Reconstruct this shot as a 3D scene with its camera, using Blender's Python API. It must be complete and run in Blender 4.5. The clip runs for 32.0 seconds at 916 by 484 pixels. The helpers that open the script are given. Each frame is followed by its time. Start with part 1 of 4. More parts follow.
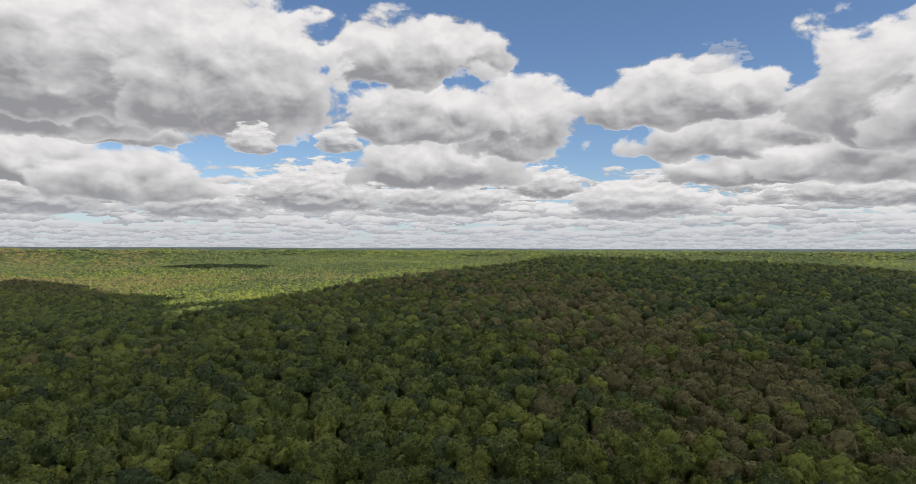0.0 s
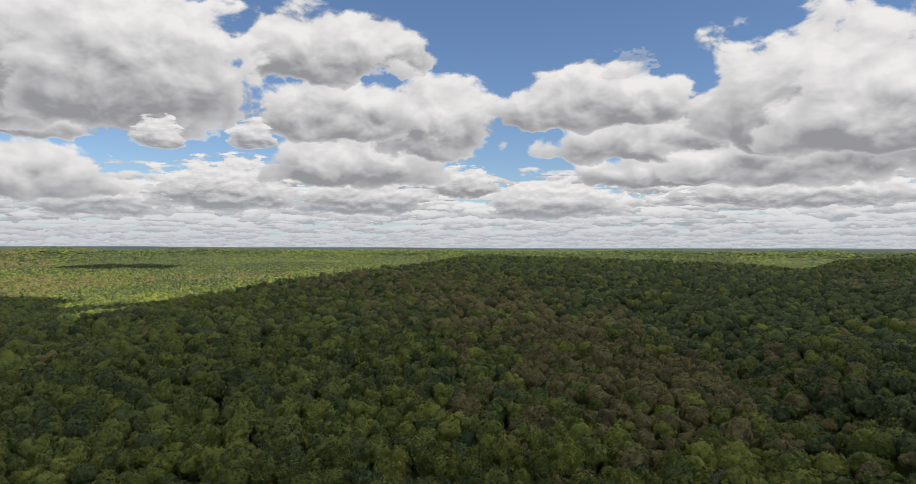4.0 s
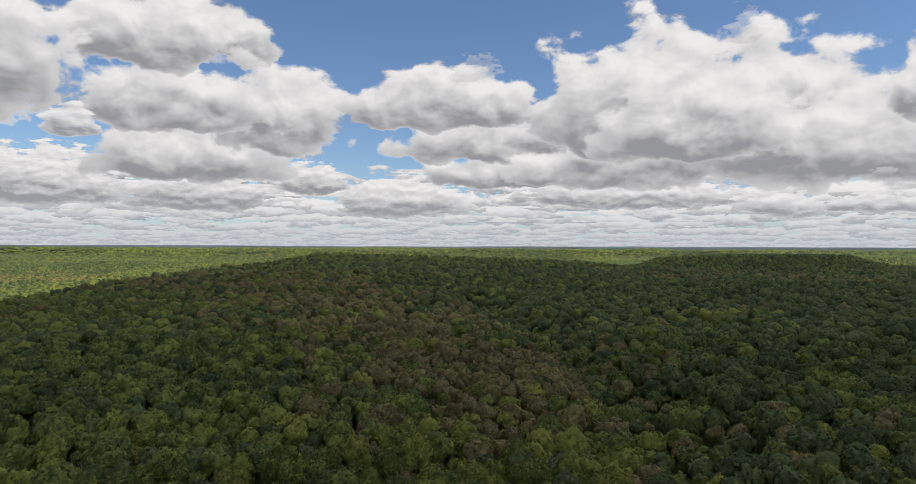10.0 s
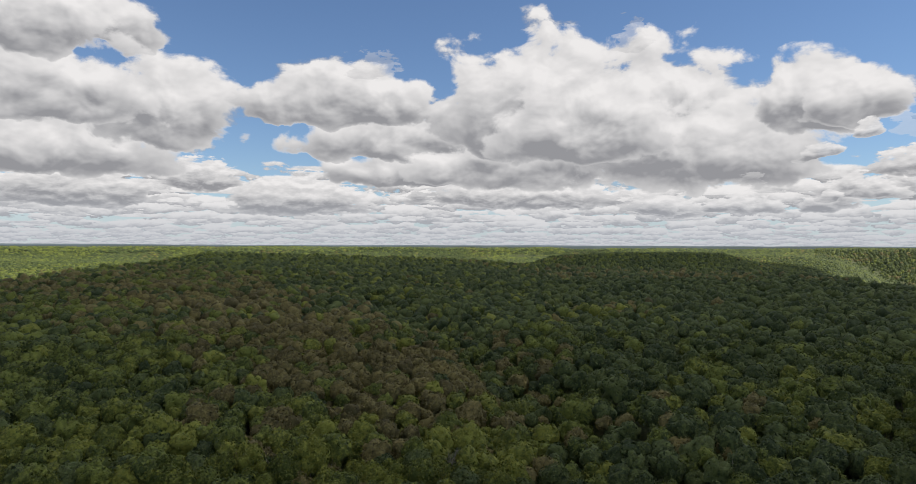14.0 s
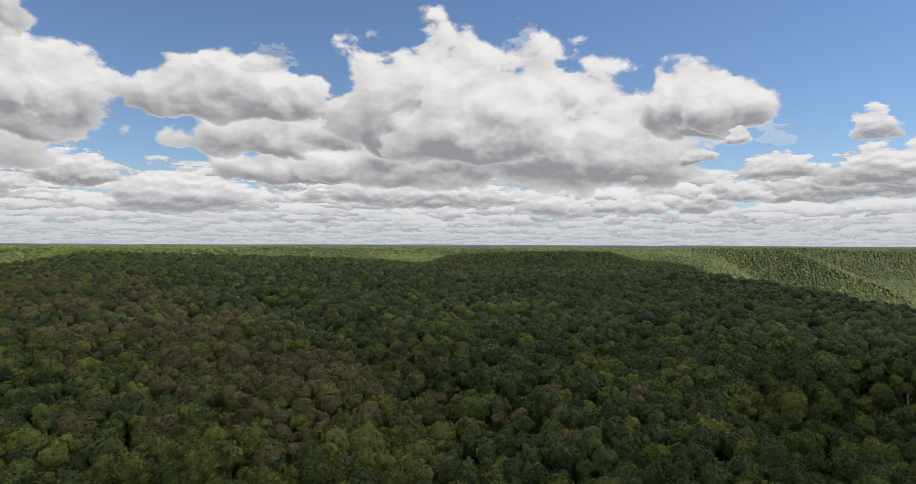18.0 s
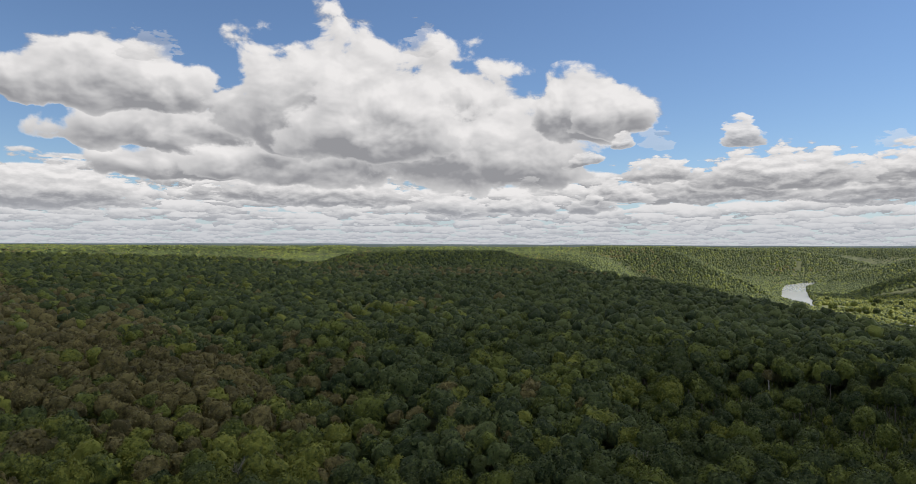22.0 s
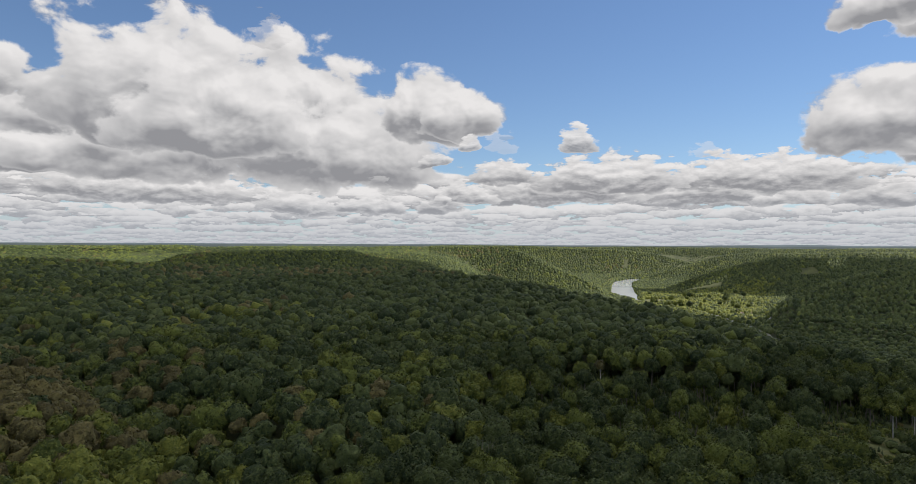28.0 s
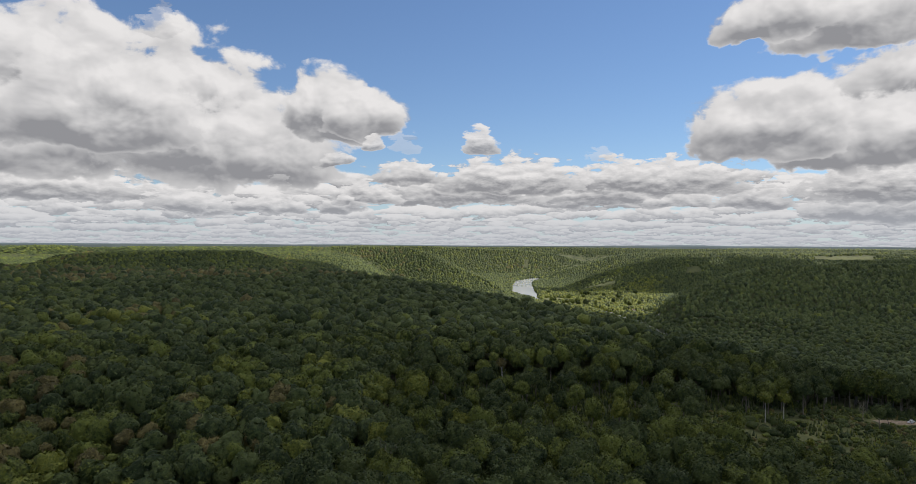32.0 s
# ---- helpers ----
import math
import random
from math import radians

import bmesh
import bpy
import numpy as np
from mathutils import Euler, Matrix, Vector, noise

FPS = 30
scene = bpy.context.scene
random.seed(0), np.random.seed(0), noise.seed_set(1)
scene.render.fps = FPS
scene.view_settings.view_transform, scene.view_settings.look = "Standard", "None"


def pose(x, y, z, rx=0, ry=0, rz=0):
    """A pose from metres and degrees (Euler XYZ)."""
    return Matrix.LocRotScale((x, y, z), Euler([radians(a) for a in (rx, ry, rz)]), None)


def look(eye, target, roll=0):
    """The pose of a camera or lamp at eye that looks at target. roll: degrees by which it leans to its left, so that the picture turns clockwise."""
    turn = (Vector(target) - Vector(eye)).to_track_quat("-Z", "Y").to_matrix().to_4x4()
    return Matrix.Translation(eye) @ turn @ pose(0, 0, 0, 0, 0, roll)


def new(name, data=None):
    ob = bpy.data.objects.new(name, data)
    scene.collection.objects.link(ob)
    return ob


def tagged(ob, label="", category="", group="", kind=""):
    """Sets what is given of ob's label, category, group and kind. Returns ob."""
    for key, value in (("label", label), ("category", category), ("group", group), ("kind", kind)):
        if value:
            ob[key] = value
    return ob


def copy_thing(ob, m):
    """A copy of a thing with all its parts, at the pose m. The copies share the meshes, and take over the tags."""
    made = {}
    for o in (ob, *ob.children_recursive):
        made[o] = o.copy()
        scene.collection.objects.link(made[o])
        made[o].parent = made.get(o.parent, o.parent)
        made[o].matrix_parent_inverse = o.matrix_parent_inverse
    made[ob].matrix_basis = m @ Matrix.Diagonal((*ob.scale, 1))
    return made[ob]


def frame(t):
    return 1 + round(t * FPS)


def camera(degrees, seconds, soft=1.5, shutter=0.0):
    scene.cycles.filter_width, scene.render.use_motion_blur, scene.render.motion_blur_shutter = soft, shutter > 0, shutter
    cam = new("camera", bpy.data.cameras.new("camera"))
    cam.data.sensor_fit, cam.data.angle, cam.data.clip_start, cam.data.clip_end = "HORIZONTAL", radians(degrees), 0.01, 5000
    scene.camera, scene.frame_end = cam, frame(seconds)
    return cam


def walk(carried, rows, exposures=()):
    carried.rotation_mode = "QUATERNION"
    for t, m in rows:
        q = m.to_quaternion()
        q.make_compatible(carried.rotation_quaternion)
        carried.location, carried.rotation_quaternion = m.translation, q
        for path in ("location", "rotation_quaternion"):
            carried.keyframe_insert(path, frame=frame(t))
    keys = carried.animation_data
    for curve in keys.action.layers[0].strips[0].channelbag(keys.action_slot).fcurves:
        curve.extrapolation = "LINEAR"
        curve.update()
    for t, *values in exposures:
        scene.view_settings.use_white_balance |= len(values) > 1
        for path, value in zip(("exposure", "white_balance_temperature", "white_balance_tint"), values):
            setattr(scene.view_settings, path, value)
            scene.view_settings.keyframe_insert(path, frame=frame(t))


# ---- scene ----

EYE = (0.0, 0.0, 82.0)          # the drone hovers and turns to the right
cam = camera(70.2, 32.0, soft=0.5)
TURN = ((0, 0.0), (1, 1.94), (2, 3.8), (3, 5.44), (3.5, 6.28), (4.5, 8.08), (5.5, 10.01), (6, 11.16), (7, 13.49), (8, 15.78),
        (9, 18.07), (10, 20.37), (11, 22.61), (12, 24.83), (13, 27.04), (14, 29.24), (15.5, 32.56), (17, 35.94), (18, 38.22),
        (19, 40.46), (20, 42.75), (21, 45.05), (22, 47.32), (23, 49.59), (24, 51.86), (25, 54.02), (26.5, 57.26), (28, 60.48),
        (29, 62.58), (30, 64.7), (31, 66.82), (32, 68.94))


def pitch_at(t):
    return float(np.interp(t, (0, 6, 13, 19, 23, 28, 32), (0.62, 0.56, 0.40, 0.34, 0.28, 0.31, 0.36)))


def aim(t, az):
    a, p = radians(az), radians(pitch_at(t))
    way = Vector((math.sin(a) * math.cos(p), math.cos(a) * math.cos(p), math.sin(p)))
    return t, look(EYE, Vector(EYE) + way * 100, 0.22)


walk(cam, [aim(t, az) for t, az in TURN], exposures=((0, 0.75), (17, 0.75), (24, 0.73), (32, 0.67)))

# ---- sky, clouds and sun ----
SUN_AZ, SUN_EL = 125.0, 52.0     # degrees to the right of the first view, and above the horizon

world = bpy.data.worlds.new("world")
scene.world = world
world.use_nodes = True


class Nodes:
    """Short hand for a node tree."""

    def __init__(self, tree):
        self.tree = tree

    def add(self, kind, **values):
        node = self.tree.nodes.new(kind)
        for key, value in values.items():
            setattr(node, key, value)
        return node

    def join(self, a, b):
        self.tree.links.new(a, b)

    def put(self, socket, value):
        if isinstance(value, bpy.types.NodeSocket):
            self.join(value, socket)
        else:
            socket.default_value = value

    def math(self, op, a, b=0.0, c=0.0, clamp=False):
        node = self.add("ShaderNodeMath", operation=op, use_clamp=clamp)
        for socket, value in zip(node.inputs, (a, b, c)):
            self.put(socket, value)
        return node.outputs[0]

    def step(self, x, lo, hi, to_lo=0.0, to_hi=1.0):
        node = self.add("ShaderNodeMapRange", interpolation_type="SMOOTHSTEP")
        for socket, value in zip(node.inputs, (x, lo, hi, to_lo, to_hi)):
            self.put(socket, value)
        return node.outputs[0]

    def vec(self, x, y, z=0.0):
        node = self.add("ShaderNodeCombineXYZ")
        for socket, value in zip(node.inputs, (x, y, z)):
            self.put(socket, value)
        return node.outputs[0]

    def noise(self, at, scale, detail=5.0, rough=0.55, warp=0.0):
        node = self.add("ShaderNodeTexNoise")
        if at is not None:
            self.join(at, node.inputs["Vector"])
        for key, value in (("Scale", scale), ("Detail", detail), ("Roughness", rough), ("Distortion", warp)):
            node.inputs[key].default_value = value
        return node.outputs[0]

    def mix(self, factor, a, b):
        node = self.add("ShaderNodeMix", data_type="RGBA")
        self.put(node.inputs[0], factor)
        self.put(node.inputs[6], a)
        self.put(node.inputs[7], b)
        return node.outputs[2]


# cumulus heaps, the farthest first: azimuth, elevation of the flat base, half width, height (degrees)
HEAPS_LOW = ((-21.9, 2.9, 5.7, 2.4), (-12.4, 3.8, 6.6, 4.0), (-1.0, 3.5, 6.4, 3.1), (-33.6, 3.1, 6.4, 2.8), (15.6, 3.2, 7.1, 3.0), (32.7, 3.9, 7.9, 2.3),
             (47.4, 2.8, 3.2, 2.0), (34.6, 3.9, 11.2, 2.3), (46.8, 2.9, 4.3, 2.1), (53.1, 3.0, 3.5, 1.3), (59.1, 3.0, 2.0, 1.4), (46.2, 3.0, 3.0, 2.0),
             (82.7, 3.7, 8.6, 2.1), (68.9, 4.0, 8.6, 2.6), (88.4, 3.5, 3.6, 1.2), (101.9, 2.4, 6.4, 2.1), (93.5, 3.5, 3.2, 2.2))
HEAPS_WEST = ((7.7, 5.0, 3.5, 2.3), (-34.1, 5.3, 7.3, 3.9), (-26.7, 4.4, 7.0, 3.7), (-2.1, 6.1, 8.5, 4.3), (5.5, 9.1, 6.2, 6.4), (-3.2, 10.2, 8.1, 5.1),
              (-27.6, 8.4, 6.8, 1.9), (-33.6, 9.2, 9.3, 5.5), (0.2, 15.9, 5.5, 3.6), (-5.0, 14.9, 7.3, 5.5), (-32.3, 11.6, 11.9, 12.0), (-19.5, 11.2, 10.1, 11.8))
HEAPS_MIDDLE = ((27.0, 5.8, 11.4, 2.9), (23.8, 8.1, 9.7, 3.6), (19.5, 11.1, 9.0, 4.7), (35.3, 5.9, 10.9, 4.1), (36.8, 9.5, 10.9, 9.5), (46.8, 9.0, 7.6, 8.3),
                (49.3, 6.3, 11.1, 6.5), (39.8, 8.4, 7.5, 7.6), (58.1, 10.0, 4.4, 5.6), (60.9, 10.1, 3.9, 3.9))
HEAPS_EAST = ((85.4, 4.9, 8.8, 2.8), (73.5, 5.0, 7.3, 3.0), (64.4, 5.7, 2.8, 1.9), (60.7, 3.9, 3.1, 1.8), (103.0, 3.9, 6.8, 3.4), (104.1, 10.9, 5.7, 4.1),
              (102.2, 6.6, 7.6, 5.4), (94.2, 8.0, 6.4, 5.9), (100.6, 15.6, 7.7, 5.2), (94.5, 16.6, 4.5, 3.6))
HEAPS_BITS = ((-10.5, 8.6, 2.1, 2.1), (-17.4, 8.4, 2.3, 2.1), (61.2, 8.4, 1.2, 1.3), (58.1, 6.9, 1.9, 1.1), (70.8, 8.4, 1.7, 2.3), (59.2, 3.5, 1.1, 0.9))
HEAPS_WISPS = ((21.7, 14.8, 2.5, 1.9), (44.3, 16.7, 2.0, 2.2), (64.3, 8.3, 1.5, 1.5), (81.5, 7.5, 1.2, 1.1), (53.5, 5.3, 1.1, 0.7))
HEAPS_AROUND = ((130, 9, 14, 8), (165, 15, 16, 12), (-60, 8, 14, 8), (-95, 16, 16, 10), (-150, 10, 20, 10))


def heap_group():
    """A node group: one flat-based heap of cumulus laid over what is behind it."""
    tree = bpy.data.node_groups.new("heap", "ShaderNodeTree")
    for name in ("az", "el", "lumps", "relief", "a0", "e0", "wide", "tall", "ragged", "body", "light", "cover"):
        tree.interface.new_socket(name, in_out="INPUT", socket_type="NodeSocketFloat")
    for name in ("light", "cover", "az", "el"):
        tree.interface.new_socket(name, in_out="OUTPUT", socket_type="NodeSocketFloat")
    n = Nodes(tree)
    given, out = n.add("NodeGroupInput").outputs, n.add("NodeGroupOutput")
    u = n.math("DIVIDE", n.math("SUBTRACT", given["az"], given["a0"]), given["wide"])
    v = n.math("DIVIDE", n.math("SUBTRACT", given["el"], given["e0"]), given["tall"])
    steep = n.math("MAXIMUM", v, n.math("MULTIPLY", v, -4.5))
    q = n.math("SUBTRACT", 1.0, n.math("SQRT", n.math("MULTIPLY_ADD", u, u, n.math("MULTIPLY", steep, steep))))
    q = n.math("MULTIPLY_ADD", given["lumps"], given["ragged"], q)
    alpha = n.math("MULTIPLY", n.step(q, -0.02, 0.14), given["body"])
    under = n.math("MULTIPLY", n.step(v, -0.10, 0.60, 1.0, 0.0), n.step(q, -0.1, 0.42, 0.35, 1.0))
    shine = n.math("MULTIPLY_ADD", under, n.math("MULTIPLY_ADD", given["lumps"], 0.3, -0.78), n.math("MULTIPLY_ADD", u, 0.06, 0.84))
    shine = n.math("ADD", shine, n.math("MULTIPLY", given["relief"], n.step(q, 0.0, 0.3, 0.5, 1.0)), clamp=True)
    for k, (old, value) in enumerate((("light", shine), ("cover", 1.0))):
        n.join(n.math("MULTIPLY_ADD", n.math("SUBTRACT", value, given[old]), alpha, given[old]), out.inputs[k])
    done = n.math("ADD", out.inputs[0].links[0].from_socket, out.inputs[1].links[0].from_socket)
    for k, name in ((2, "az"), (3, "el")):       # handed on, so that the heaps are worked out one after another
        n.join(n.math("MULTIPLY_ADD", done, 1e-6, given[name]), out.inputs[k])
    return tree


n = Nodes(world.node_tree)
world.node_tree.nodes.clear()
where = n.add("ShaderNodeSeparateXYZ")
n.join(n.add("ShaderNodeTexCoord").outputs["Generated"], where.inputs[0])
az = n.math("DEGREES", n.math("ARCTAN2", where.outputs[0], where.outputs[1]))
el = n.math("DEGREES", n.math("ARCSINE", where.outputs[2]))


def puffs(da, de, detail):
    """Billows: noise in azimuth and elevation, looked up that many degrees away."""
    at = n.vec(n.math("ADD", az, da), n.math("MULTIPLY", n.math("ADD", el, de), 1.45))
    return n.noise(at, 0.26, detail, 0.53, 0.2)


fine, broad = puffs(0, 0, 8.0), puffs(0, 0, 3.5)
bend = n.noise(n.vec(n.math("ADD", az, 300.0), n.math("MULTIPLY", el, 1.3)), 0.16, 3.0, 0.55)
bent_az = n.math("MULTIPLY_ADD", n.math("SUBTRACT", bend, 0.5), 3.2, az)
bent_el = n.math("MULTIPLY_ADD", n.math("SUBTRACT", broad, 0.5), 1.8, el)
lumps = n.math("SUBTRACT", fine, 0.5)
relief = n.math("MULTIPLY", n.math("SUBTRACT", broad, puffs(0.5, 1.0, 3.5)), 1.25)
relief = n.math("MULTIPLY_ADD", n.math("SUBTRACT", fine, puffs(0.15, 0.3, 8.0)), 0.3, relief)


def low_puffs(de):
    """The same for clouds far off, small and flattened."""
    return n.noise(n.vec(n.math("ADD", az, 40.0 + 0.4 * de), n.math("MULTIPLY", n.math("ADD", el, de), 2.6)), 0.62, 6.0, 0.58, 0.2)


low_fine = low_puffs(0.0)
low_lumps = n.math("SUBTRACT", low_fine, 0.52)
low_relief = n.math("MULTIPLY", n.math("SUBTRACT", low_fine, low_puffs(0.35)), 1.3)


def far_puffs(shift, seed, thin):
    """Flat-based cumulus in strips that crowd together towards the horizon: thickness and light."""
    strips = 2.8
    level = n.math("MAXIMUM", el, 0.0)
    v = n.math("ADD", n.math("MULTIPLY", n.math("LOGARITHM", n.math("ADD", level, 0.7), math.e), strips), shift)
    row = n.math("FLOOR", v)
    up = n.math("SUBTRACT", v, row)
    size = n.math("EXPONENT", n.math("MULTIPLY", row, -1 / strips))
    along = n.math("MULTIPLY_ADD", az, n.math("MULTIPLY", size, 0.92), n.math("MULTIPLY_ADD", row, 37.3, seed))
    ragged = n.noise(n.vec(n.math("MULTIPLY", along, 2.0), n.math("MULTIPLY", v, 1.6)), 1.0, 6.0, 0.62)
    bent = n.noise(n.vec(n.math("MULTIPLY", along, 0.7), n.math("ADD", v, 9.0)), 1.0, 3.0, 0.6)
    along = n.math("MULTIPLY_ADD", n.math("SUBTRACT", bent, 0.5), 2.2, along)
    up = n.math("MULTIPLY_ADD", n.math("SUBTRACT", ragged, 0.5), 0.7, up)
    cells = n.add("ShaderNodeTexVoronoi", voronoi_dimensions="2D")
    cells.inputs["Scale"].default_value, cells.inputs["Randomness"].default_value = 1.0, 1.0
    n.join(n.vec(along, up), cells.inputs["Vector"])
    heart = n.add("ShaderNodeSeparateXYZ")
    n.join(cells.outputs["Position"], heart.inputs[0])
    dx = n.math("MULTIPLY", n.math("SUBTRACT", along, heart.outputs[0]), 1.45)
    dy = n.math("SUBTRACT", up, heart.outputs[1])
    dy = n.math("MAXIMUM", n.math("MULTIPLY", dy, 2.1), n.math("MULTIPLY", dy, -3.4))
    q = n.math("SUBTRACT", 1.0, n.math("SQRT", n.math("MULTIPLY_ADD", dx, dx, n.math("MULTIPLY", dy, dy))))
    edge = n.step(n.math("ABSOLUTE", n.math("SUBTRACT", up, 0.5)), 0.40, 0.6, 0.0, -0.7)
    lack = n.step(el, 4.5, 8.5, thin, -1.4)
    thick = n.math("ADD", n.math("ADD", q, n.math("MULTIPLY", n.math("SUBTRACT", ragged, 0.5), 2.6)), n.math("ADD", edge, lack))
    tall = n.math("ADD", n.math("MULTIPLY", n.math("SUBTRACT", up, heart.outputs[1]), 2.0), n.math("MULTIPLY", n.math("SUBTRACT", ragged, 0.5), 1.2))
    return thick, n.step(tall, -0.85, 0.65, 0.0, 1.0)


front_rows, back_rows = far_puffs(0.0, 3.7, 0.12), far_puffs(0.5, 81.9, 0.30)
over_back = n.step(n.math("SUBTRACT", front_rows[0], n.math("MULTIPLY", back_rows[0], 0.5)), -0.05, 0.15)
rows = n.math("MAXIMUM", front_rows[0], back_rows[0])
row_light = n.math("ADD", n.math("MULTIPLY", front_rows[1], over_back), n.math("MULTIPLY", back_rows[1], n.math("SUBTRACT", 1.0, over_back)))

# broken cumulus overhead
er, ar = n.math("RADIANS", el), n.math("RADIANS", az)
far = n.math("DIVIDE", 1.0, n.math("ADD", n.math("SINE", er), 0.13))
plane = n.vec(n.math("MULTIPLY", n.math("SINE", ar), far), n.math("MULTIPLY", n.math("COSINE", ar), far))
deck = n.math("ADD", n.math("MULTIPLY", n.math("SUBTRACT", n.noise(plane, 3.3, 5.0, 0.6, 0.2), 0.5), 3.0), n.step(el, 23.0, 32.0, -4.0, 0.15))

bright, opaque = row_light, n.step(rows, -0.06, 0.22)
after = n.math("MULTIPLY", n.math("ADD", n.math("ADD", bright, opaque), n.math("ADD", n.math("ADD", lumps, relief), n.math("ADD", low_lumps, low_relief))), 1e-6)
bent_az, bent_el = n.math("ADD", bent_az, after), n.math("ADD", bent_el, after)
heap_tree = heap_group()
for (a0, e0, wide, tall), ragged, body in [(q, 1.7, 1.0) for q in HEAPS_LOW] + [(q, 1.5, 1.0) for q in HEAPS_AROUND + HEAPS_WEST + HEAPS_MIDDLE + HEAPS_EAST] + [(q, 1.2, 0.95) for q in HEAPS_BITS] + [(q, 2.4, 0.32) for q in HEAPS_WISPS]:
    node = n.add("ShaderNodeGroup", node_tree=heap_tree)
    near = e0 + tall > 8 and wide > 2.6
    for socket, value in zip(node.inputs, (bent_az, bent_el, lumps if near else low_lumps, relief if near else low_relief, a0, e0, wide, tall, ragged, body, bright, opaque)):
        n.put(socket, value)
    bright, opaque, bent_az, bent_el = node.outputs
over = n.step(deck, -0.06, 0.22)
bright = n.math("MULTIPLY_ADD", n.math("SUBTRACT", n.step(deck, 0.1, 1.6, 0.75, 0.15), bright), over, bright)
opaque = n.math("MAXIMUM", opaque, over)
ramp = n.add("ShaderNodeValToRGB")
ramp.color_ramp.elements[0].color = (0.180, 0.181, 0.192, 1)
ramp.color_ramp.elements[1].color = (0.505, 0.493, 0.490, 1)
ramp.color_ramp.elements.new(0.5).color = (0.350, 0.346, 0.350, 1)
n.join(bright, ramp.inputs[0])
distance = n.step(el, 0.0, 5.0, 0.66, 0.0)
cloud_light = n.mix(distance, ramp.outputs[0], (0.268, 0.288, 0.322, 1))
sky = n.add("ShaderNodeTexSky", sky_type="NISHITA", sun_disc=False, sun_elevation=radians(SUN_EL), sun_rotation=radians(SUN_AZ))
sky.air_density, sky.dust_density, sky.ozone_density = 1.0, 0.0, 3.5
blue, puff, out = n.add("ShaderNodeBackground"), n.add("ShaderNodeBackground"), n.add("ShaderNodeOutputWorld")
clear = n.add("ShaderNodeMix", data_type="RGBA", blend_type="MULTIPLY")
clear.inputs[0].default_value = 1.0
n.join(sky.outputs[0], clear.inputs[6])
clear.inputs[7].default_value = (0.92, 0.97, 1.06, 1)
n.join(n.mix(n.step(el, 0.0, 6.0, 0.75, 0.0), clear.outputs[2], (4.7, 5.5, 6.3, 1)), blue.inputs[0])
blue.inputs[1].default_value = 0.060
n.join(cloud_light, puff.inputs[0])
both = n.add("ShaderNodeMixShader")
n.join(opaque, both.inputs[0])
n.join(blue.outputs[0], both.inputs[1])
n.join(puff.outputs[0], both.inputs[2])
n.join(both.outputs[0], out.inputs[0])

sun = new("sun", bpy.data.lights.new("sun", "SUN"))
sun.data.energy, sun.data.angle, sun.data.color = 3.0, radians(0.53), (1.0, 0.95, 0.87)
TO_SUN = Vector((math.sin(radians(SUN_AZ)) * math.cos(radians(SUN_EL)), math.cos(radians(SUN_AZ)) * math.cos(radians(SUN_EL)), math.sin(radians(SUN_EL))))
sun.matrix_world = look(TO_SUN * 1000, (0, 0, 0))

# ---- the lie of the land ----
RNG = np.random.default_rng(7)
LATTICE = RNG.random((256, 256))


def value_noise(x, y, size):
    """Smooth noise from 0 to 1 with lumps of that many metres."""
    x, y = np.asarray(x) / size + 91.3, np.asarray(y) / size + 37.7
    i, j = np.floor(x).astype(int), np.floor(y).astype(int)
    u, v = x - i, y - j
    u, v = u * u * (3 - 2 * u), v * v * (3 - 2 * v)
    pick = lambda a, b: LATTICE[a % 256, b % 256]
    return (pick(i, j) * (1 - u) + pick(i + 1, j) * u) * (1 - v) + (pick(i, j + 1) * (1 - u) + pick(i + 1, j + 1) * u) * v


def ramp01(x, lo, hi):
    x = np.clip((x - lo) / (hi - lo), 0, 1)
    return x * x * (3 - 2 * x)


CANOPY = 19.0                     # mean height of the wood
LOW_CANOPY, FAR_CANOPY = 9.5, 8.0   # and of the younger woods across the valley and beyond
# rim of the hill that the drone hovers over: azimuth, distance, and how far below eye level its treetops stand (degrees)
RIM_AZ = (-180, -120, -60, -35, -22.6, -14, -4.4, 4.5, 8.7, 18.6, 30, 36, 45, 58, 64, 69.4, 75.5, 81, 87, 90, 93, 98, 104, 120, 180)
RIM_R = (500, 500, 520, 560, 700, 800, 950, 1100, 1250, 1300, 1300, 1150, 1050, 950, 850, 720, 620, 540, 470, 445, 432, 424, 424, 424, 500)
RIM_EL = (8, 8, 8, 6.9, 5.0, 3.6, 2.1, 1.0, 0.40, 0.6, 0.9, 1.4, 1.6, 1.8, 2.55, 3.5, 4.5, 5.4, 6.7, 7.35, 7.85, 8.35, 8.6, 8.8, 8)
WATER = -90.0
RIVER = [(r * math.sin(radians(a)), r * math.cos(radians(a))) for a, r in
         ((88, 3750), (82, 3680), (78, 3620), (75.9, 3500), (74.7, 3200), (74.6, 2850), (74.7, 2450), (75.2, 2250), (76.2, 2080), (78, 1930), (80.1, 1890), (82, 1720),
          (84.9, 1480), (87.2, 1230), (91, 1050), (101, 920), (116, 950), (140, 1500), (150, 4800))]
WIDTH = 43.0                      # half the river's width


def half_width(x, y):
    """The channel narrows downstream, round the islands."""
    return 9 + (WIDTH - 9) * ramp01(np.hypot(x, y), 2130, 2400)


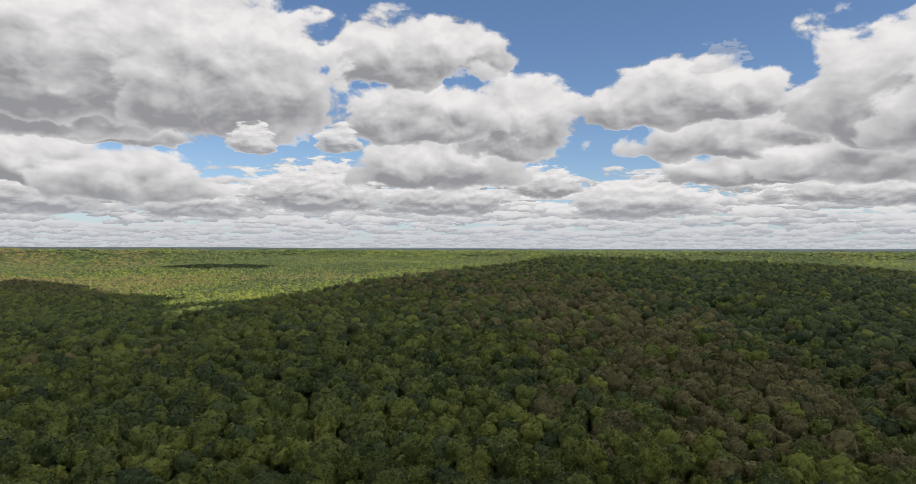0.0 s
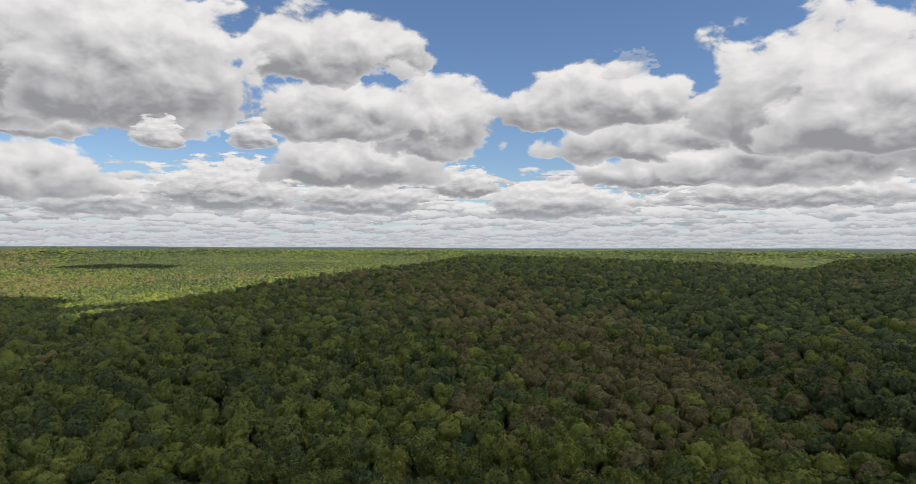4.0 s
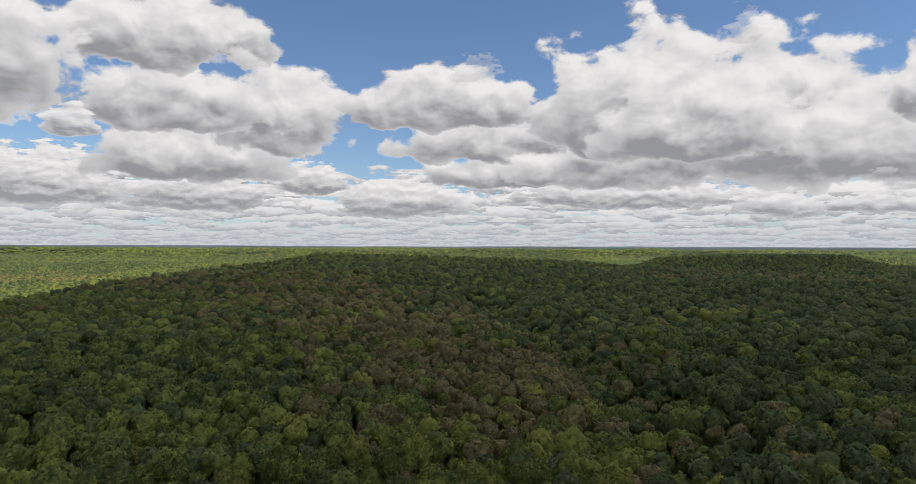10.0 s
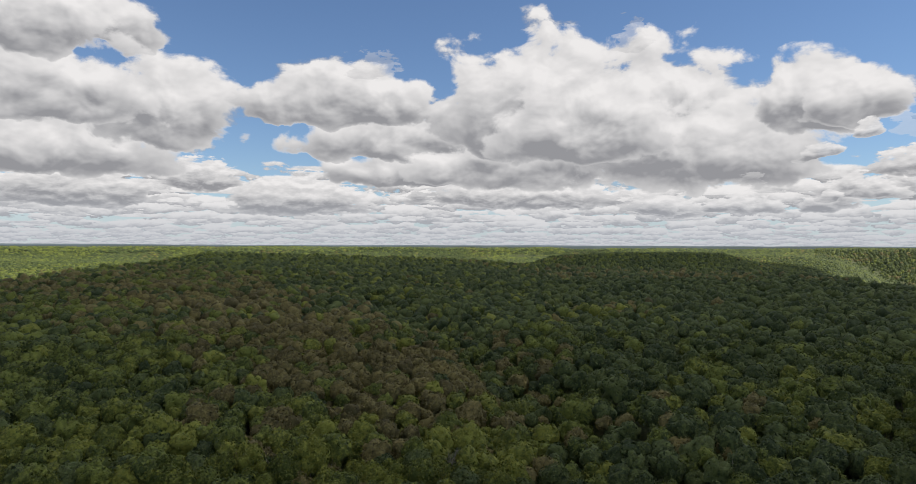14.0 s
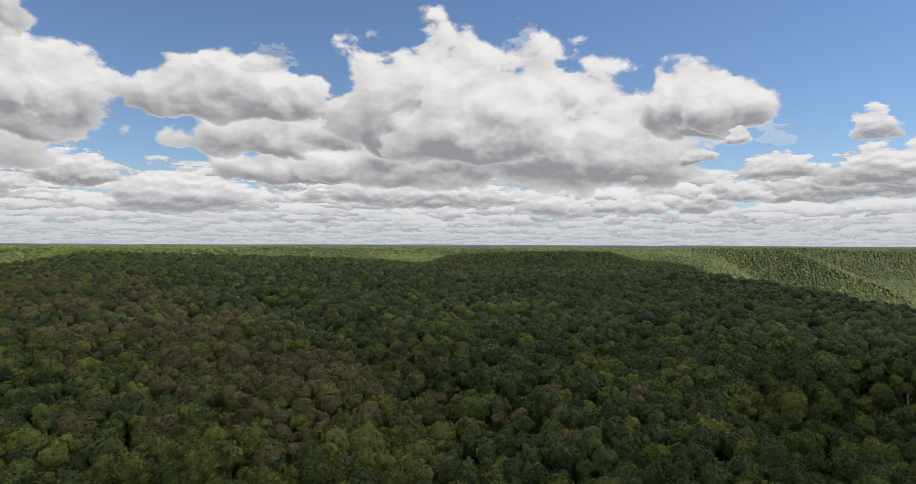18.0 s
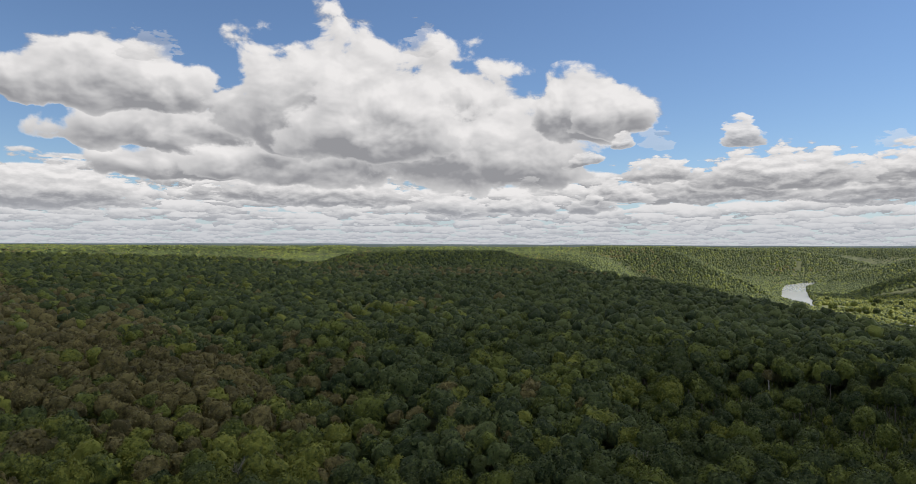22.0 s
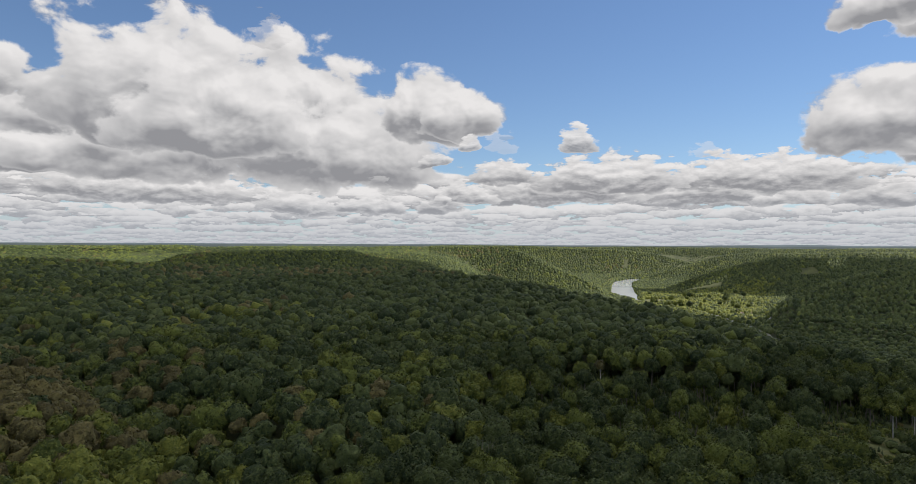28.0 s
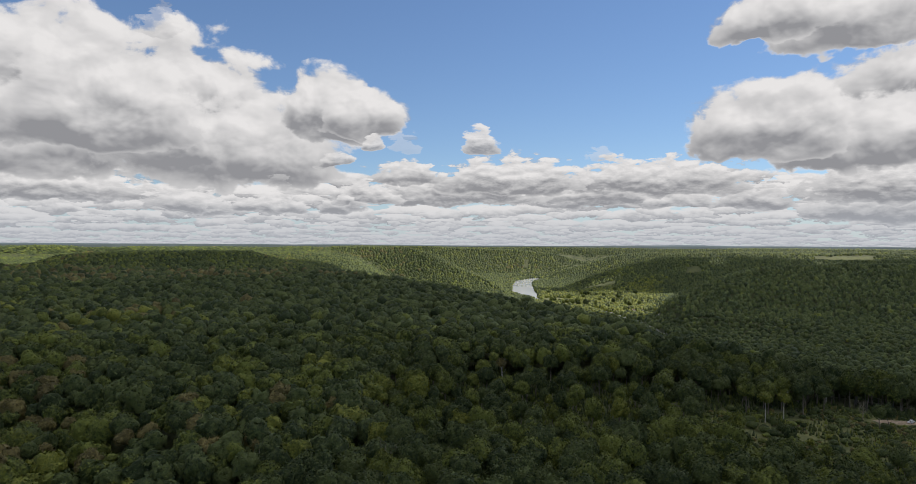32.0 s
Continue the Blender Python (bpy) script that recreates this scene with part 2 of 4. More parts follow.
def river_distance(x, y):
    best = np.full(np.shape(x), 1e9)
    for (ax, ay), (bx, by) in zip(RIVER, RIVER[1:]):
        dx, dy = bx - ax, by - ay
        t = np.clip(((x - ax) * dx + (y - ay) * dy) / (dx * dx + dy * dy), 0, 1)
        best = np.minimum(best, np.hypot(x - ax - t * dx, y - ay - t * dy))
    return best


def near_line(x, y, line):
    best = np.full(np.shape(x), 1e9)
    pts = [(r * math.sin(radians(a)), r * math.cos(radians(a))) for a, r in line]
    for (ax, ay), (bx, by) in zip(pts, pts[1:]):
        dx, dy = bx - ax, by - ay
        t = np.clip(((x - ax) * dx + (y - ay) * dy) / (dx * dx + dy * dy), 0, 1)
        best = np.minimum(best, np.hypot(x - ax - t * dx, y - ay - t * dy))
    return best


def rim(az):
    return np.interp(az, RIM_AZ, RIM_R), np.interp(az, RIM_AZ, RIM_EL)


def crest(*spots):
    """A crest line: azimuths, distances and heights of the ground, from the treetops' angles below eye level."""
    az, r, below = (np.array(q, float) for q in zip(*spots))
    return az, r, EYE[2] - np.where(r > 2450, FAR_CANOPY, LOW_CANOPY) - r * np.tan(np.radians(below))


# crest lines (azimuth, distance, degrees below eye level) with their slopes to the front and to the back
RIDGES = ((crest((84, 1440, 9), (85.5, 1460, 4.9), (87.3, 1530, 3.9), (89.8, 1620, 2.75), (92.2, 1700, 2.05), (94.4, 1760, 1.7), (99.8, 1850, 1.3), (118, 1950, 1.2), (135, 1950, 5)), 0.30, 0.36),
          (crest((77, 2750, 4.2), (79.7, 2750, 2.8), (84.3, 2750, 1.3), (86.2, 2750, 0.75), (89.6, 2760, 0.65), (96.5, 2760, 0.85), (110, 2800, 0.8), (130, 2800, 2)), 0.24, 0.30),
          (crest((74.8, 3300, 5), (75.9, 3320, 3.1), (77.8, 3360, 2.1), (79.9, 3420, 1.6), (82.5, 3500, 0.75), (84.8, 3550, 0.5), (88.8, 3600, 0.38), (120, 3600, 0.3)), 0.30, 0.02),
          (crest((50, 3300, 0.1), (58, 3200, 0.08), (64.1, 2900, 0.13), (66.1, 2720, 0.69), (68.9, 2500, 1.7), (71.7, 2370, 2.95), (73.1, 2300, 3.8), (74.2, 2280, 6)), 0.34, 0.20),
          (crest((55, 4150, 0.1), (70, 4150, 0.12), (74, 4100, 0.22), (77.5, 4100, 0.62), (79.5, 4100, 1.2), (81.5, 4100, 2.0), (83, 4100, 4)), 0.40, 0.05))


def ground(x, y):
    """Height of the ground."""
    x, y = np.asarray(x, float), np.asarray(y, float)
    r, az = np.hypot(x, y), np.degrees(np.arctan2(x, y))
    rr, re = rim(az)
    top = EYE[2] - rr * np.tan(np.radians(re)) - CANOPY
    rise = np.clip((r - 130) / (rr - 130), 0, 1) ** 1.25
    hill = 1.0 + (top - 1.0) * rise - 0.38 * np.maximum(r - rr, 0) ** 1.0 + 5 * (value_noise(x, y, 90) - 0.5) * ramp01(r, 250, 500) * (1 - 0.7 * rise)
    gully = near_line(x, y, ((22, 640), (27, 480), (31.5, 360), (35, 290), (39, 220), (44, 160)))
    hill = hill - 9 * np.exp(-(gully / 26) ** 2) * ramp01(r, 150, 230) + 3.5 * np.exp(-((gully - 48) / 24) ** 2) * ramp01(r, 200, 300)
    # the plateau beyond, lower to the west, cut by the river
    west = np.interp(r, (300, 900, 1500, 2200, 3200, 4100, 4900), (-70, -30, -17, -4, 16, 43, 70))
    swell = 1 - np.abs(2 * value_noise(x * 0.8 + 260, y * 1.5, 760) - 1)
    west = west + (swell - 0.55) * 40 * ramp01(r, 1000, 1700) * (1 - 0.55 * ramp01(r, 3000, 4700)) + (value_noise(x, y, 240) - 0.5) * 12
    east = np.interp(r, (700, 1200, 1700, 2400, 3200, 4900), (-60, 0, 30, 52, 60, 70)) + (value_noise(x, y, 520) - 0.5) * 18
    plain = west + (east - west) * ramp01(az, 38, 60) * (1 - ramp01(az, 150, 178))
    d = river_distance(x, y)
    bend = 0.8 + 0.4 * value_noise(x, y, 420)
    inner = ramp01(az, 75, 80)
    cut = np.clip((d / bend - 75 - 110 * inner) / (860 + 560 * inner), 0, 1)
    cut = np.maximum(cut, ramp01(r, 4150, 4700))
    cut = 0.35 * cut + 0.65 * np.sin(cut * np.pi / 2)
    plain = (WATER + 3) + (plain - WATER - 3) * cut
    glen = ramp01(az, 59, 66) * (1 - ramp01(az, 128, 140)) * (1 - ramp01(r, 4000, 4500)) * ramp01(r, 900, 1300)
    plain = plain + (np.minimum(plain, WATER + 14) - plain) * glen
    w = half_width(x, y)
    plain = plain - 6.5 * (1 - ramp01(d, w - 8, w + 14))
    # a spur of the plateau past the saddle
    a2, r2 = (az - 44.5) / 10.5, (r - 1950) / 330
    spur = EYE[2] - 14 - LOW_CANOPY - 13 * np.clip((44 - az) / 9, 0, 1.5) - 80 * np.maximum(np.hypot(np.maximum(np.abs(a2) - 0.40, 0) * 1.35, r2) - 0.35, 0)
    # across the river: a bluff, a long ridge and the plateau's edge behind it; on this side a lit spur and the valley's far wall
    rough = 16 * (value_noise(x, y, 260) - 0.5) + 7 * (value_noise(x, y, 95) - 0.5)
    raised = [np.interp(az, line[0], line[2]) - front * np.maximum(np.interp(az, line[0], line[1]) - r - 40, 0)
              - back * np.maximum(r - np.interp(az, line[0], line[1]) - 60, 0) + rough for line, front, back in RIDGES]
    k = 9.0
    stack = np.stack([hill, plain, spur, *raised])
    m = stack.max(0)
    land = m + k * np.log(np.exp((stack - m) / k).sum(0)) - k * 0.2
    bed = np.minimum(land, WATER + 2.5 - 7 * (1 - ramp01(d, w - 8, w + 14)))
    return land + (bed - land) * (1 - ramp01(d, w + 12, w + 70)) * ramp01(r, 1000, 1200)


def clearing(x, y):
    """1 where low scrub and grass stand in for the wood, on the slope to the east."""
    r, az = np.hypot(x, y), np.degrees(np.arctan2(x, y))
    wide = 26 * (value_noise(x, y, 38) - 0.5)
    young = ramp01(az, 86, 92) * ramp01(r + wide, 250, 275) * (1 - ramp01(r + wide - 34 * ramp01(az, 89, 95) - 28 * ramp01(az, 95.5, 98.5), 318, 345))
    return young * (1 - ramp01(az, 112, 116))


def young_wood(x, y):
    """1 where the trees of the slope are young, with boughs down to the ground."""
    r, az = np.hypot(x, y), np.degrees(np.arctan2(x, y))
    return ramp01(az + 8 * (value_noise(x, y, 30) - 0.5), 60, 70) * ramp01(r + 30 * (value_noise(x, y, 40) - 0.5), 232, 258)


def meadow(x, y):
    """1 where grass grows: the clearing, and fields in the valley."""
    g = clearing(x, y)
    for a, r, half, deep in FIELDS:
        cx, cy = r * math.sin(radians(a)), r * math.cos(radians(a))
        c, s = math.cos(radians(a)), math.sin(radians(a))
        u, v = (x - cx) * c - (y - cy) * s, (x - cx) * s + (y - cy) * c
        g = np.maximum(g, 1 - ramp01(np.maximum(np.abs(u) / half, np.abs(v) / deep) + 0.3 * (value_noise(x, y, 35) - 0.5), 0.9, 1.1))
    return g


# fields and gravel bars: azimuth, distance, half width, half depth
FIELDS = ((84.4, 1770, 46, 34), (77.3, 2120, 35, 70), (78.8, 1960, 30, 60), (74.9, 3900, 15, 60), (81.0, 2560, 62, 34), (88.8, 2560, 26, 44), (99.6, 3480, 120, 60), (80.2, 2250, 40, 26))

# ---- materials ----
def material(name):
    mat = bpy.data.materials.new(name)
    mat.use_nodes = True
    mat.node_tree.nodes.clear()
    return mat, Nodes(mat.node_tree)


def leaf_material(name, dark, light, lone):
    """Foliage; lone: trees that are objects of their own, else trees of a joined wood."""
    mat, n = material(name)
    shader, out = n.add("ShaderNodeBsdfPrincipled"), n.add("ShaderNodeOutputMaterial")
    if lone:
        tint = n.add("ShaderNodeObjectInfo").outputs["Random"]
    else:
        tint = n.add("ShaderNodeAttribute", attribute_name="tint").outputs["Fac"]
    place = n.add("ShaderNodeNewGeometry")
    spot = n.noise(place.outputs["Position"], 0.6, 4.0, 0.7)
    leaf = place.outputs["Random Per Island"]
    # dark noise patches in the colour stand in for shaded gaps between leaf clumps
    clump_shade = n.step(spot, 0.36, 0.66, -0.45, 0.5)
    grain = n.math("MULTIPLY", n.math("SUBTRACT", n.noise(place.outputs["Position"], 2.0, 2.0, 0.6), 0.5), 1.9)
    f = n.math("ADD", n.math("MULTIPLY_ADD", tint, 0.85, -0.32), n.math("ADD", clump_shade, grain))
    f = n.math("ADD", f, n.math("MULTIPLY", leaf, 1.0), clamp=True)
    n.join(n.mix(f, (*dark, 1), (*light, 1)), shader.inputs["Base Color"])
    shader.inputs["Roughness"].default_value = 0.7
    shader.inputs["Specular IOR Level"].default_value = 0.14
    bump = n.add("ShaderNodeBump")
    bump.inputs["Strength"].default_value, bump.inputs["Distance"].default_value = 0.9, 0.5
    n.join(n.noise(place.outputs["Position"], 1.3, 3.0, 0.65), bump.inputs["Height"])
    n.join(bump.outputs[0], shader.inputs["Normal"])
    n.join(shader.outputs[0], out.inputs[0])
    return mat


TONES = {"oak": ((0.038, 0.054, 0.015), (0.140, 0.162, 0.033)),
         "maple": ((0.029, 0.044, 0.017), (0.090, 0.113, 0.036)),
         "birch": ((0.060, 0.078, 0.017), (0.176, 0.188, 0.034)),
         "brown": ((0.076, 0.066, 0.026), (0.166, 0.141, 0.052))}
KINDS = list(TONES)
WOOD_LEAVES = [leaf_material(f"{k}_wood", *TONES[k], False) for k in KINDS]
LONE_LEAVES = [leaf_material(f"{k}_leaves", *TONES[k], True) for k in KINDS]


def earth_material():
    mat, n = material("forest_floor")
    shader, out = n.add("ShaderNodeBsdfPrincipled"), n.add("ShaderNodeOutputMaterial")
    at = n.add("ShaderNodeNewGeometry").outputs["Position"]
    f = n.step(n.math("ADD", n.noise(at, 0.03, 4.0), n.math("MULTIPLY", n.noise(at, 0.6, 4.0), 0.5)), 0.55, 0.95)
    turf = n.mix(n.step(n.noise(at, 0.16, 8.0, 0.75), 0.3, 0.7), (0.060, 0.074, 0.020, 1), (0.155, 0.155, 0.046, 1))
    grassy = n.add("ShaderNodeAttribute", attribute_name="grass").outputs["Fac"]
    n.join(n.mix(grassy, n.mix(f, (0.036, 0.046, 0.015, 1), (0.085, 0.094, 0.032, 1)), turf), shader.inputs["Base Color"])
    shader.inputs["Roughness"].default_value = 0.95
    n.join(shader.outputs[0], out.inputs[0])
    return mat


def water_material():
    mat, n = material("river_water")
    shader, out = n.add("ShaderNodeBsdfPrincipled"), n.add("ShaderNodeOutputMaterial")
    at = n.add("ShaderNodeNewGeometry").outputs["Position"]
    shader.inputs["Base Color"].default_value = (0.42, 0.43, 0.42, 1)
    shader.inputs["Roughness"].default_value = 0.16
    shader.inputs["IOR"].default_value = 1.4
    bump = n.add("ShaderNodeBump")
    bump.inputs["Strength"].default_value, bump.inputs["Distance"].default_value = 0.025, 0.4
    n.join(n.noise(at, 0.08, 4.0), bump.inputs["Height"])
    n.join(bump.outputs[0], shader.inputs["Normal"])
    n.join(shader.outputs[0], out.inputs[0])
    return mat


def cloud_material():
    mat, n = material("cloud")
    out = n.add("ShaderNodeOutputMaterial")
    thin, glow, body = n.add("ShaderNodeBsdfTransparent"), n.add("ShaderNodeBsdfTranslucent"), n.add("ShaderNodeBsdfDiffuse")
    glow.inputs[0].default_value = body.inputs[0].default_value = (0.96, 0.96, 0.96, 1)
    inner, outer = n.add("ShaderNodeMixShader"), n.add("ShaderNodeMixShader")
    inner.inputs[0].default_value, outer.inputs[0].default_value = 0.15, 0.83
    n.join(glow.outputs[0], inner.inputs[1])
    n.join(body.outputs[0], inner.inputs[2])
    n.join(thin.outputs[0], outer.inputs[1])
    n.join(inner.outputs[0], outer.inputs[2])
    n.join(outer.outputs[0], out.inputs[0])
    return mat


# ---- ground, river and overhead clouds ----
def mesh_object(name, verts, faces, mats, smooth=True):
    mesh = bpy.data.meshes.new(name)
    mesh.from_pydata(verts, [], faces)
    for mat in mats:
        mesh.materials.append(mat)
    mesh.polygons.foreach_set("use_smooth", [smooth] * len(mesh.polygons))
    mesh.update()
    return new(name, mesh)


def polar_sheet(name, mat):
    radii = np.concatenate([[12], np.geomspace(40, 4950, 190)])
    turns = np.radians(np.concatenate([np.arange(-180, -40, 2.5), np.arange(-40, 110, 0.8), np.arange(110, 180, 2.5)]))
    r, a = np.meshgrid(radii, turns, indexing="ij")
    x, y = r * np.sin(a), r * np.cos(a)
    verts = np.stack([x, y, ground(x, y)], -1).reshape(-1, 3)
    m = len(turns)
    i, j = np.meshgrid(np.arange(len(radii) - 1), np.arange(m), indexing="ij")
    k = (j + 1) % m
    faces = np.stack([i * m + j, i * m + k, (i + 1) * m + k, (i + 1) * m + j], -1).reshape(-1, 4).tolist()
    faces.append(list(range(m))[::-1])
    return mesh_object(name, verts.tolist(), faces, [mat])


land = polar_sheet("ground", earth_material())
spots = np.empty(len(land.data.vertices) * 3)
land.data.vertices.foreach_get("co", spots)
spots = spots.reshape(-1, 3)
land.data.attributes.new("grass", "FLOAT", "POINT").data.foreach_set("value", meadow(spots[:, 0], spots[:, 1]).astype(np.float32))
tagged(land, "dark leaf-littered forest floor of hills and a river valley", "ground", kind="structure")


def far_ridge(r, low, high, seed, tone):
    """The last hills before the horizon; distance haze is put into their glowing colour."""
    turns = np.arange(-180, 180, 0.5)
    crest_el = low + (high - low) * (0.6 * value_noise(turns + seed, turns * 0 + seed, 9) + 0.3 * value_noise(turns, turns * 0 + seed, 3.1) + 0.1 * value_noise(turns, turns * 0 + seed, 1.0))
    m, verts, faces = len(turns), [], []
    for a, e in zip(np.radians(turns), np.radians(crest_el)):
        verts += [((r + 22 * k) * math.sin(a), (r + 22 * k) * math.cos(a), EYE[2] + r * math.tan(e) - (1 - k / 2) * 26) for k in (0, 1, 2)]
    for j in range(m):
        q = (j + 1) % m
        faces += [(3 * j + k, 3 * q + k, 3 * q + k + 1, 3 * j + k + 1) for k in (0, 1)]
    mat, n = material("haze_blue_hills")
    # emission: the haze tint and its brightness are set here, the sun adds nothing
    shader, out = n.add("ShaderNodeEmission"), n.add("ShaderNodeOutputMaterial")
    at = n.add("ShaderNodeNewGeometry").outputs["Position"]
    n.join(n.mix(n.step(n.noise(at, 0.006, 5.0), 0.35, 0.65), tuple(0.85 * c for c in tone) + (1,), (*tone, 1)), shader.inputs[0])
    n.join(shader.outputs[0], out.inputs[0])
    return tagged(mesh_object("backdrop", verts, faces, [mat]), "low wooded hills along the horizon, coloured haze-blue and self-lit", "hills", kind="structure")


# the farther band is paler and bluer, as haze would make it
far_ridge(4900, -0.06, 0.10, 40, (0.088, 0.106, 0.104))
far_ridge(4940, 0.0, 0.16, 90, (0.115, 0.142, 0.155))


def river_sheet():
    pts = []
    for (ax, ay), (bx, by) in zip(RIVER, RIVER[1:]):
        steps = max(2, int(math.hypot(bx - ax, by - ay) / 60))
        pts += [(ax + (bx - ax) * k / steps, ay + (by - ay) * k / steps) for k in range(steps)]
    pts = [p for p in pts if math.hypot(*p) < 4850]
    verts, faces = [], []
    for k, (x, y) in enumerate(pts):
        x0, y0 = pts[max(k - 1, 0)]
        x1, y1 = pts[min(k + 1, len(pts) - 1)]
        d = math.hypot(x1 - x0, y1 - y0) or 1
        nx, ny = -(y1 - y0) / d, (x1 - x0) / d
        for side in (-1, 1):
            w = float(half_width(x, y)) + 20
            verts.append((x + nx * side * w, y + ny * side * w, WATER))
        if k:
            faces.append((2 * k - 2, 2 * k - 1, 2 * k + 1, 2 * k))
    return mesh_object("water", verts, faces, [water_material()])


tagged(river_sheet(), "broad grey river reflecting a cloudy sky", "river", kind="structure")


def ball(levels):
    bm = bmesh.new()
    bmesh.ops.create_icosphere(bm, subdivisions=levels, radius=1)
    v = np.array([q.co[:] for q in bm.verts])
    f = np.array([[q.index for q in g.verts] for g in bm.faces])
    bm.free()
    return v, f


def cloud(field, bounds, height, label, cell=50.0):
    """A flat-based cumulus whose shadow falls where field(x, y) is above 0; field is 1 well inside."""
    x0, x1, y0, y1 = bounds
    gx, gy = np.arange(x0, x1 + cell, cell), np.arange(y0, y1 + cell, cell)
    x, y = np.meshgrid(gx, gy, indexing="ij")
    g = np.clip(field(x, y), 0, 1)
    rough = value_noise(x, y, 170) * 0.7 + value_noise(x + 300, y, 75) * 0.3
    top = height + np.sqrt(g) * (60 + 190 * rough)
    base = height - np.sqrt(g) * (12 + 22 * value_noise(x, y + 900, 140))
    lift = (height - 20) / TO_SUN.z
    sx, sy = x + TO_SUN.x * lift, y + TO_SUN.y * lift
    size = x.size
    verts = np.concatenate([np.stack([sx, sy, top], -1).reshape(-1, 3), np.stack([sx, sy, base], -1).reshape(-1, 3)])
    m = len(gy)
    i, j = np.meshgrid(np.arange(len(gx) - 1), np.arange(m - 1), indexing="ij")
    quad = np.stack([i * m + j, (i + 1) * m + j, (i + 1) * m + j + 1, i * m + j + 1], -1).reshape(-1, 4)
    quad = quad[(g.ravel()[quad] > 0).any(1)]
    faces = np.concatenate([quad, quad[:, ::-1] + size])
    used = np.unique(faces)
    back = np.zeros(2 * size, int)
    back[used] = np.arange(len(used))
    ob = mesh_object("cloud", verts[used].tolist(), back[faces].tolist(), [CLOUD])
    return tagged(ob, label, "cloud", group="cumulus clouds overhead", kind="structure")


def over_hill(x, y):
    r, az = np.hypot(x, y), np.degrees(np.arctan2(x, y))
    edge = rim(az)[0] * (1 - 0.72 * ramp01(np.abs(az - 35), 85, 125)) + 25 + 800 * ramp01(az, 62, 85) * (1 - ramp01(az, 125, 150)) + 330 * (1 - ramp01(az, -27, -19)) * ramp01(az, -75, -50)
    return (edge + 60 * (value_noise(x, y, 130) - 0.5) - r) / 160


def over_spots(spots):
    """A field from patches: azimuth, distance, radius."""
    spots = [(r * math.sin(radians(a)), r * math.cos(radians(a)), size) for a, r, size in spots]

    def field(x, y):
        g = np.full(np.shape(x), -9.0)
        for a, b, size in spots:
            g = np.maximum(g, (size + 0.5 * size * (value_noise(x, y, 120) - 0.5) + 0.4 * size * (value_noise(x, y, 65) - 0.5) - np.hypot(x - a, y - b)) / 130)
        return g
    return field


CLOUD = cloud_material()
cloud(over_hill, (-900, 1500, -1100, 1600), 1500, "broad flat-based grey cumulus shading the wooded hill")
cloud(over_spots([(34, 1750, 190), (39, 1900, 230), (45, 1950, 250), (51, 1900, 230), (54, 1700, 180)]), (700, 2000, 900, 1900), 1520, "cumulus shading a wooded spur")
cloud(over_spots([(92, 1400, 300), (98, 1350, 330), (104, 1500, 400), (95, 1750, 230), (102, 1850, 330), (88.5, 1520, 150), (79.6, 2600, 80), (82, 2520, 110), (84.8, 2500, 130), (88, 2440, 170), (92.5, 2350, 200), (97.5, 2400, 260), (86.8, 2650, 130), (88.5, 2800, 130), (81.5, 2740, 60), (83.5, 2800, 80), (86.5, 2730, 110), (90, 2850, 130), (94, 2750, 130), (98, 2870, 170), (102, 2800, 170)]),
      (800, 3300, -1000, 800), 1500, "cumulus shading the far bank's hills")
cloud(over_spots([(-34, 1600, 170), (-31, 1450, 170), (-28.5, 1300, 120), (-32, 1200, 200), (-38, 1150, 200), (-27, 1120, 90), (-22, 2350, 80), (-18.5, 2370, 75)]), (-1500, -200, 700, 2700), 1510, "torn cumulus shading the valley in patches")
# ---- trees ----
def plan_points(lo, hi, step, az_lo, az_hi, seed):
    """Jittered points on the ground between two distances and two bearings."""
    rng = np.random.default_rng(seed)
    count = int(hi / step / 0.87) + 2
    gx, gy = np.meshgrid(np.arange(-count, count + 1), np.arange(-count, count + 1))
    x = (gx + 0.5 * (gy % 2)).ravel() * step
    y = gy.ravel() * step * 0.87
    x, y = x + rng.uniform(-0.36, 0.36, x.shape) * step, y + rng.uniform(-0.36, 0.36, y.shape) * step
    r, az = np.hypot(x, y), np.degrees(np.arctan2(x, y))
    keep = (r > lo) & (r <= hi) & (az > az_lo) & (az < az_hi)
    return x[keep], y[keep], rng


BROWN = [(1.5, 850), (7, 650), (12, 510), (18.5, 408), (24.5, 320), (22, 245)]


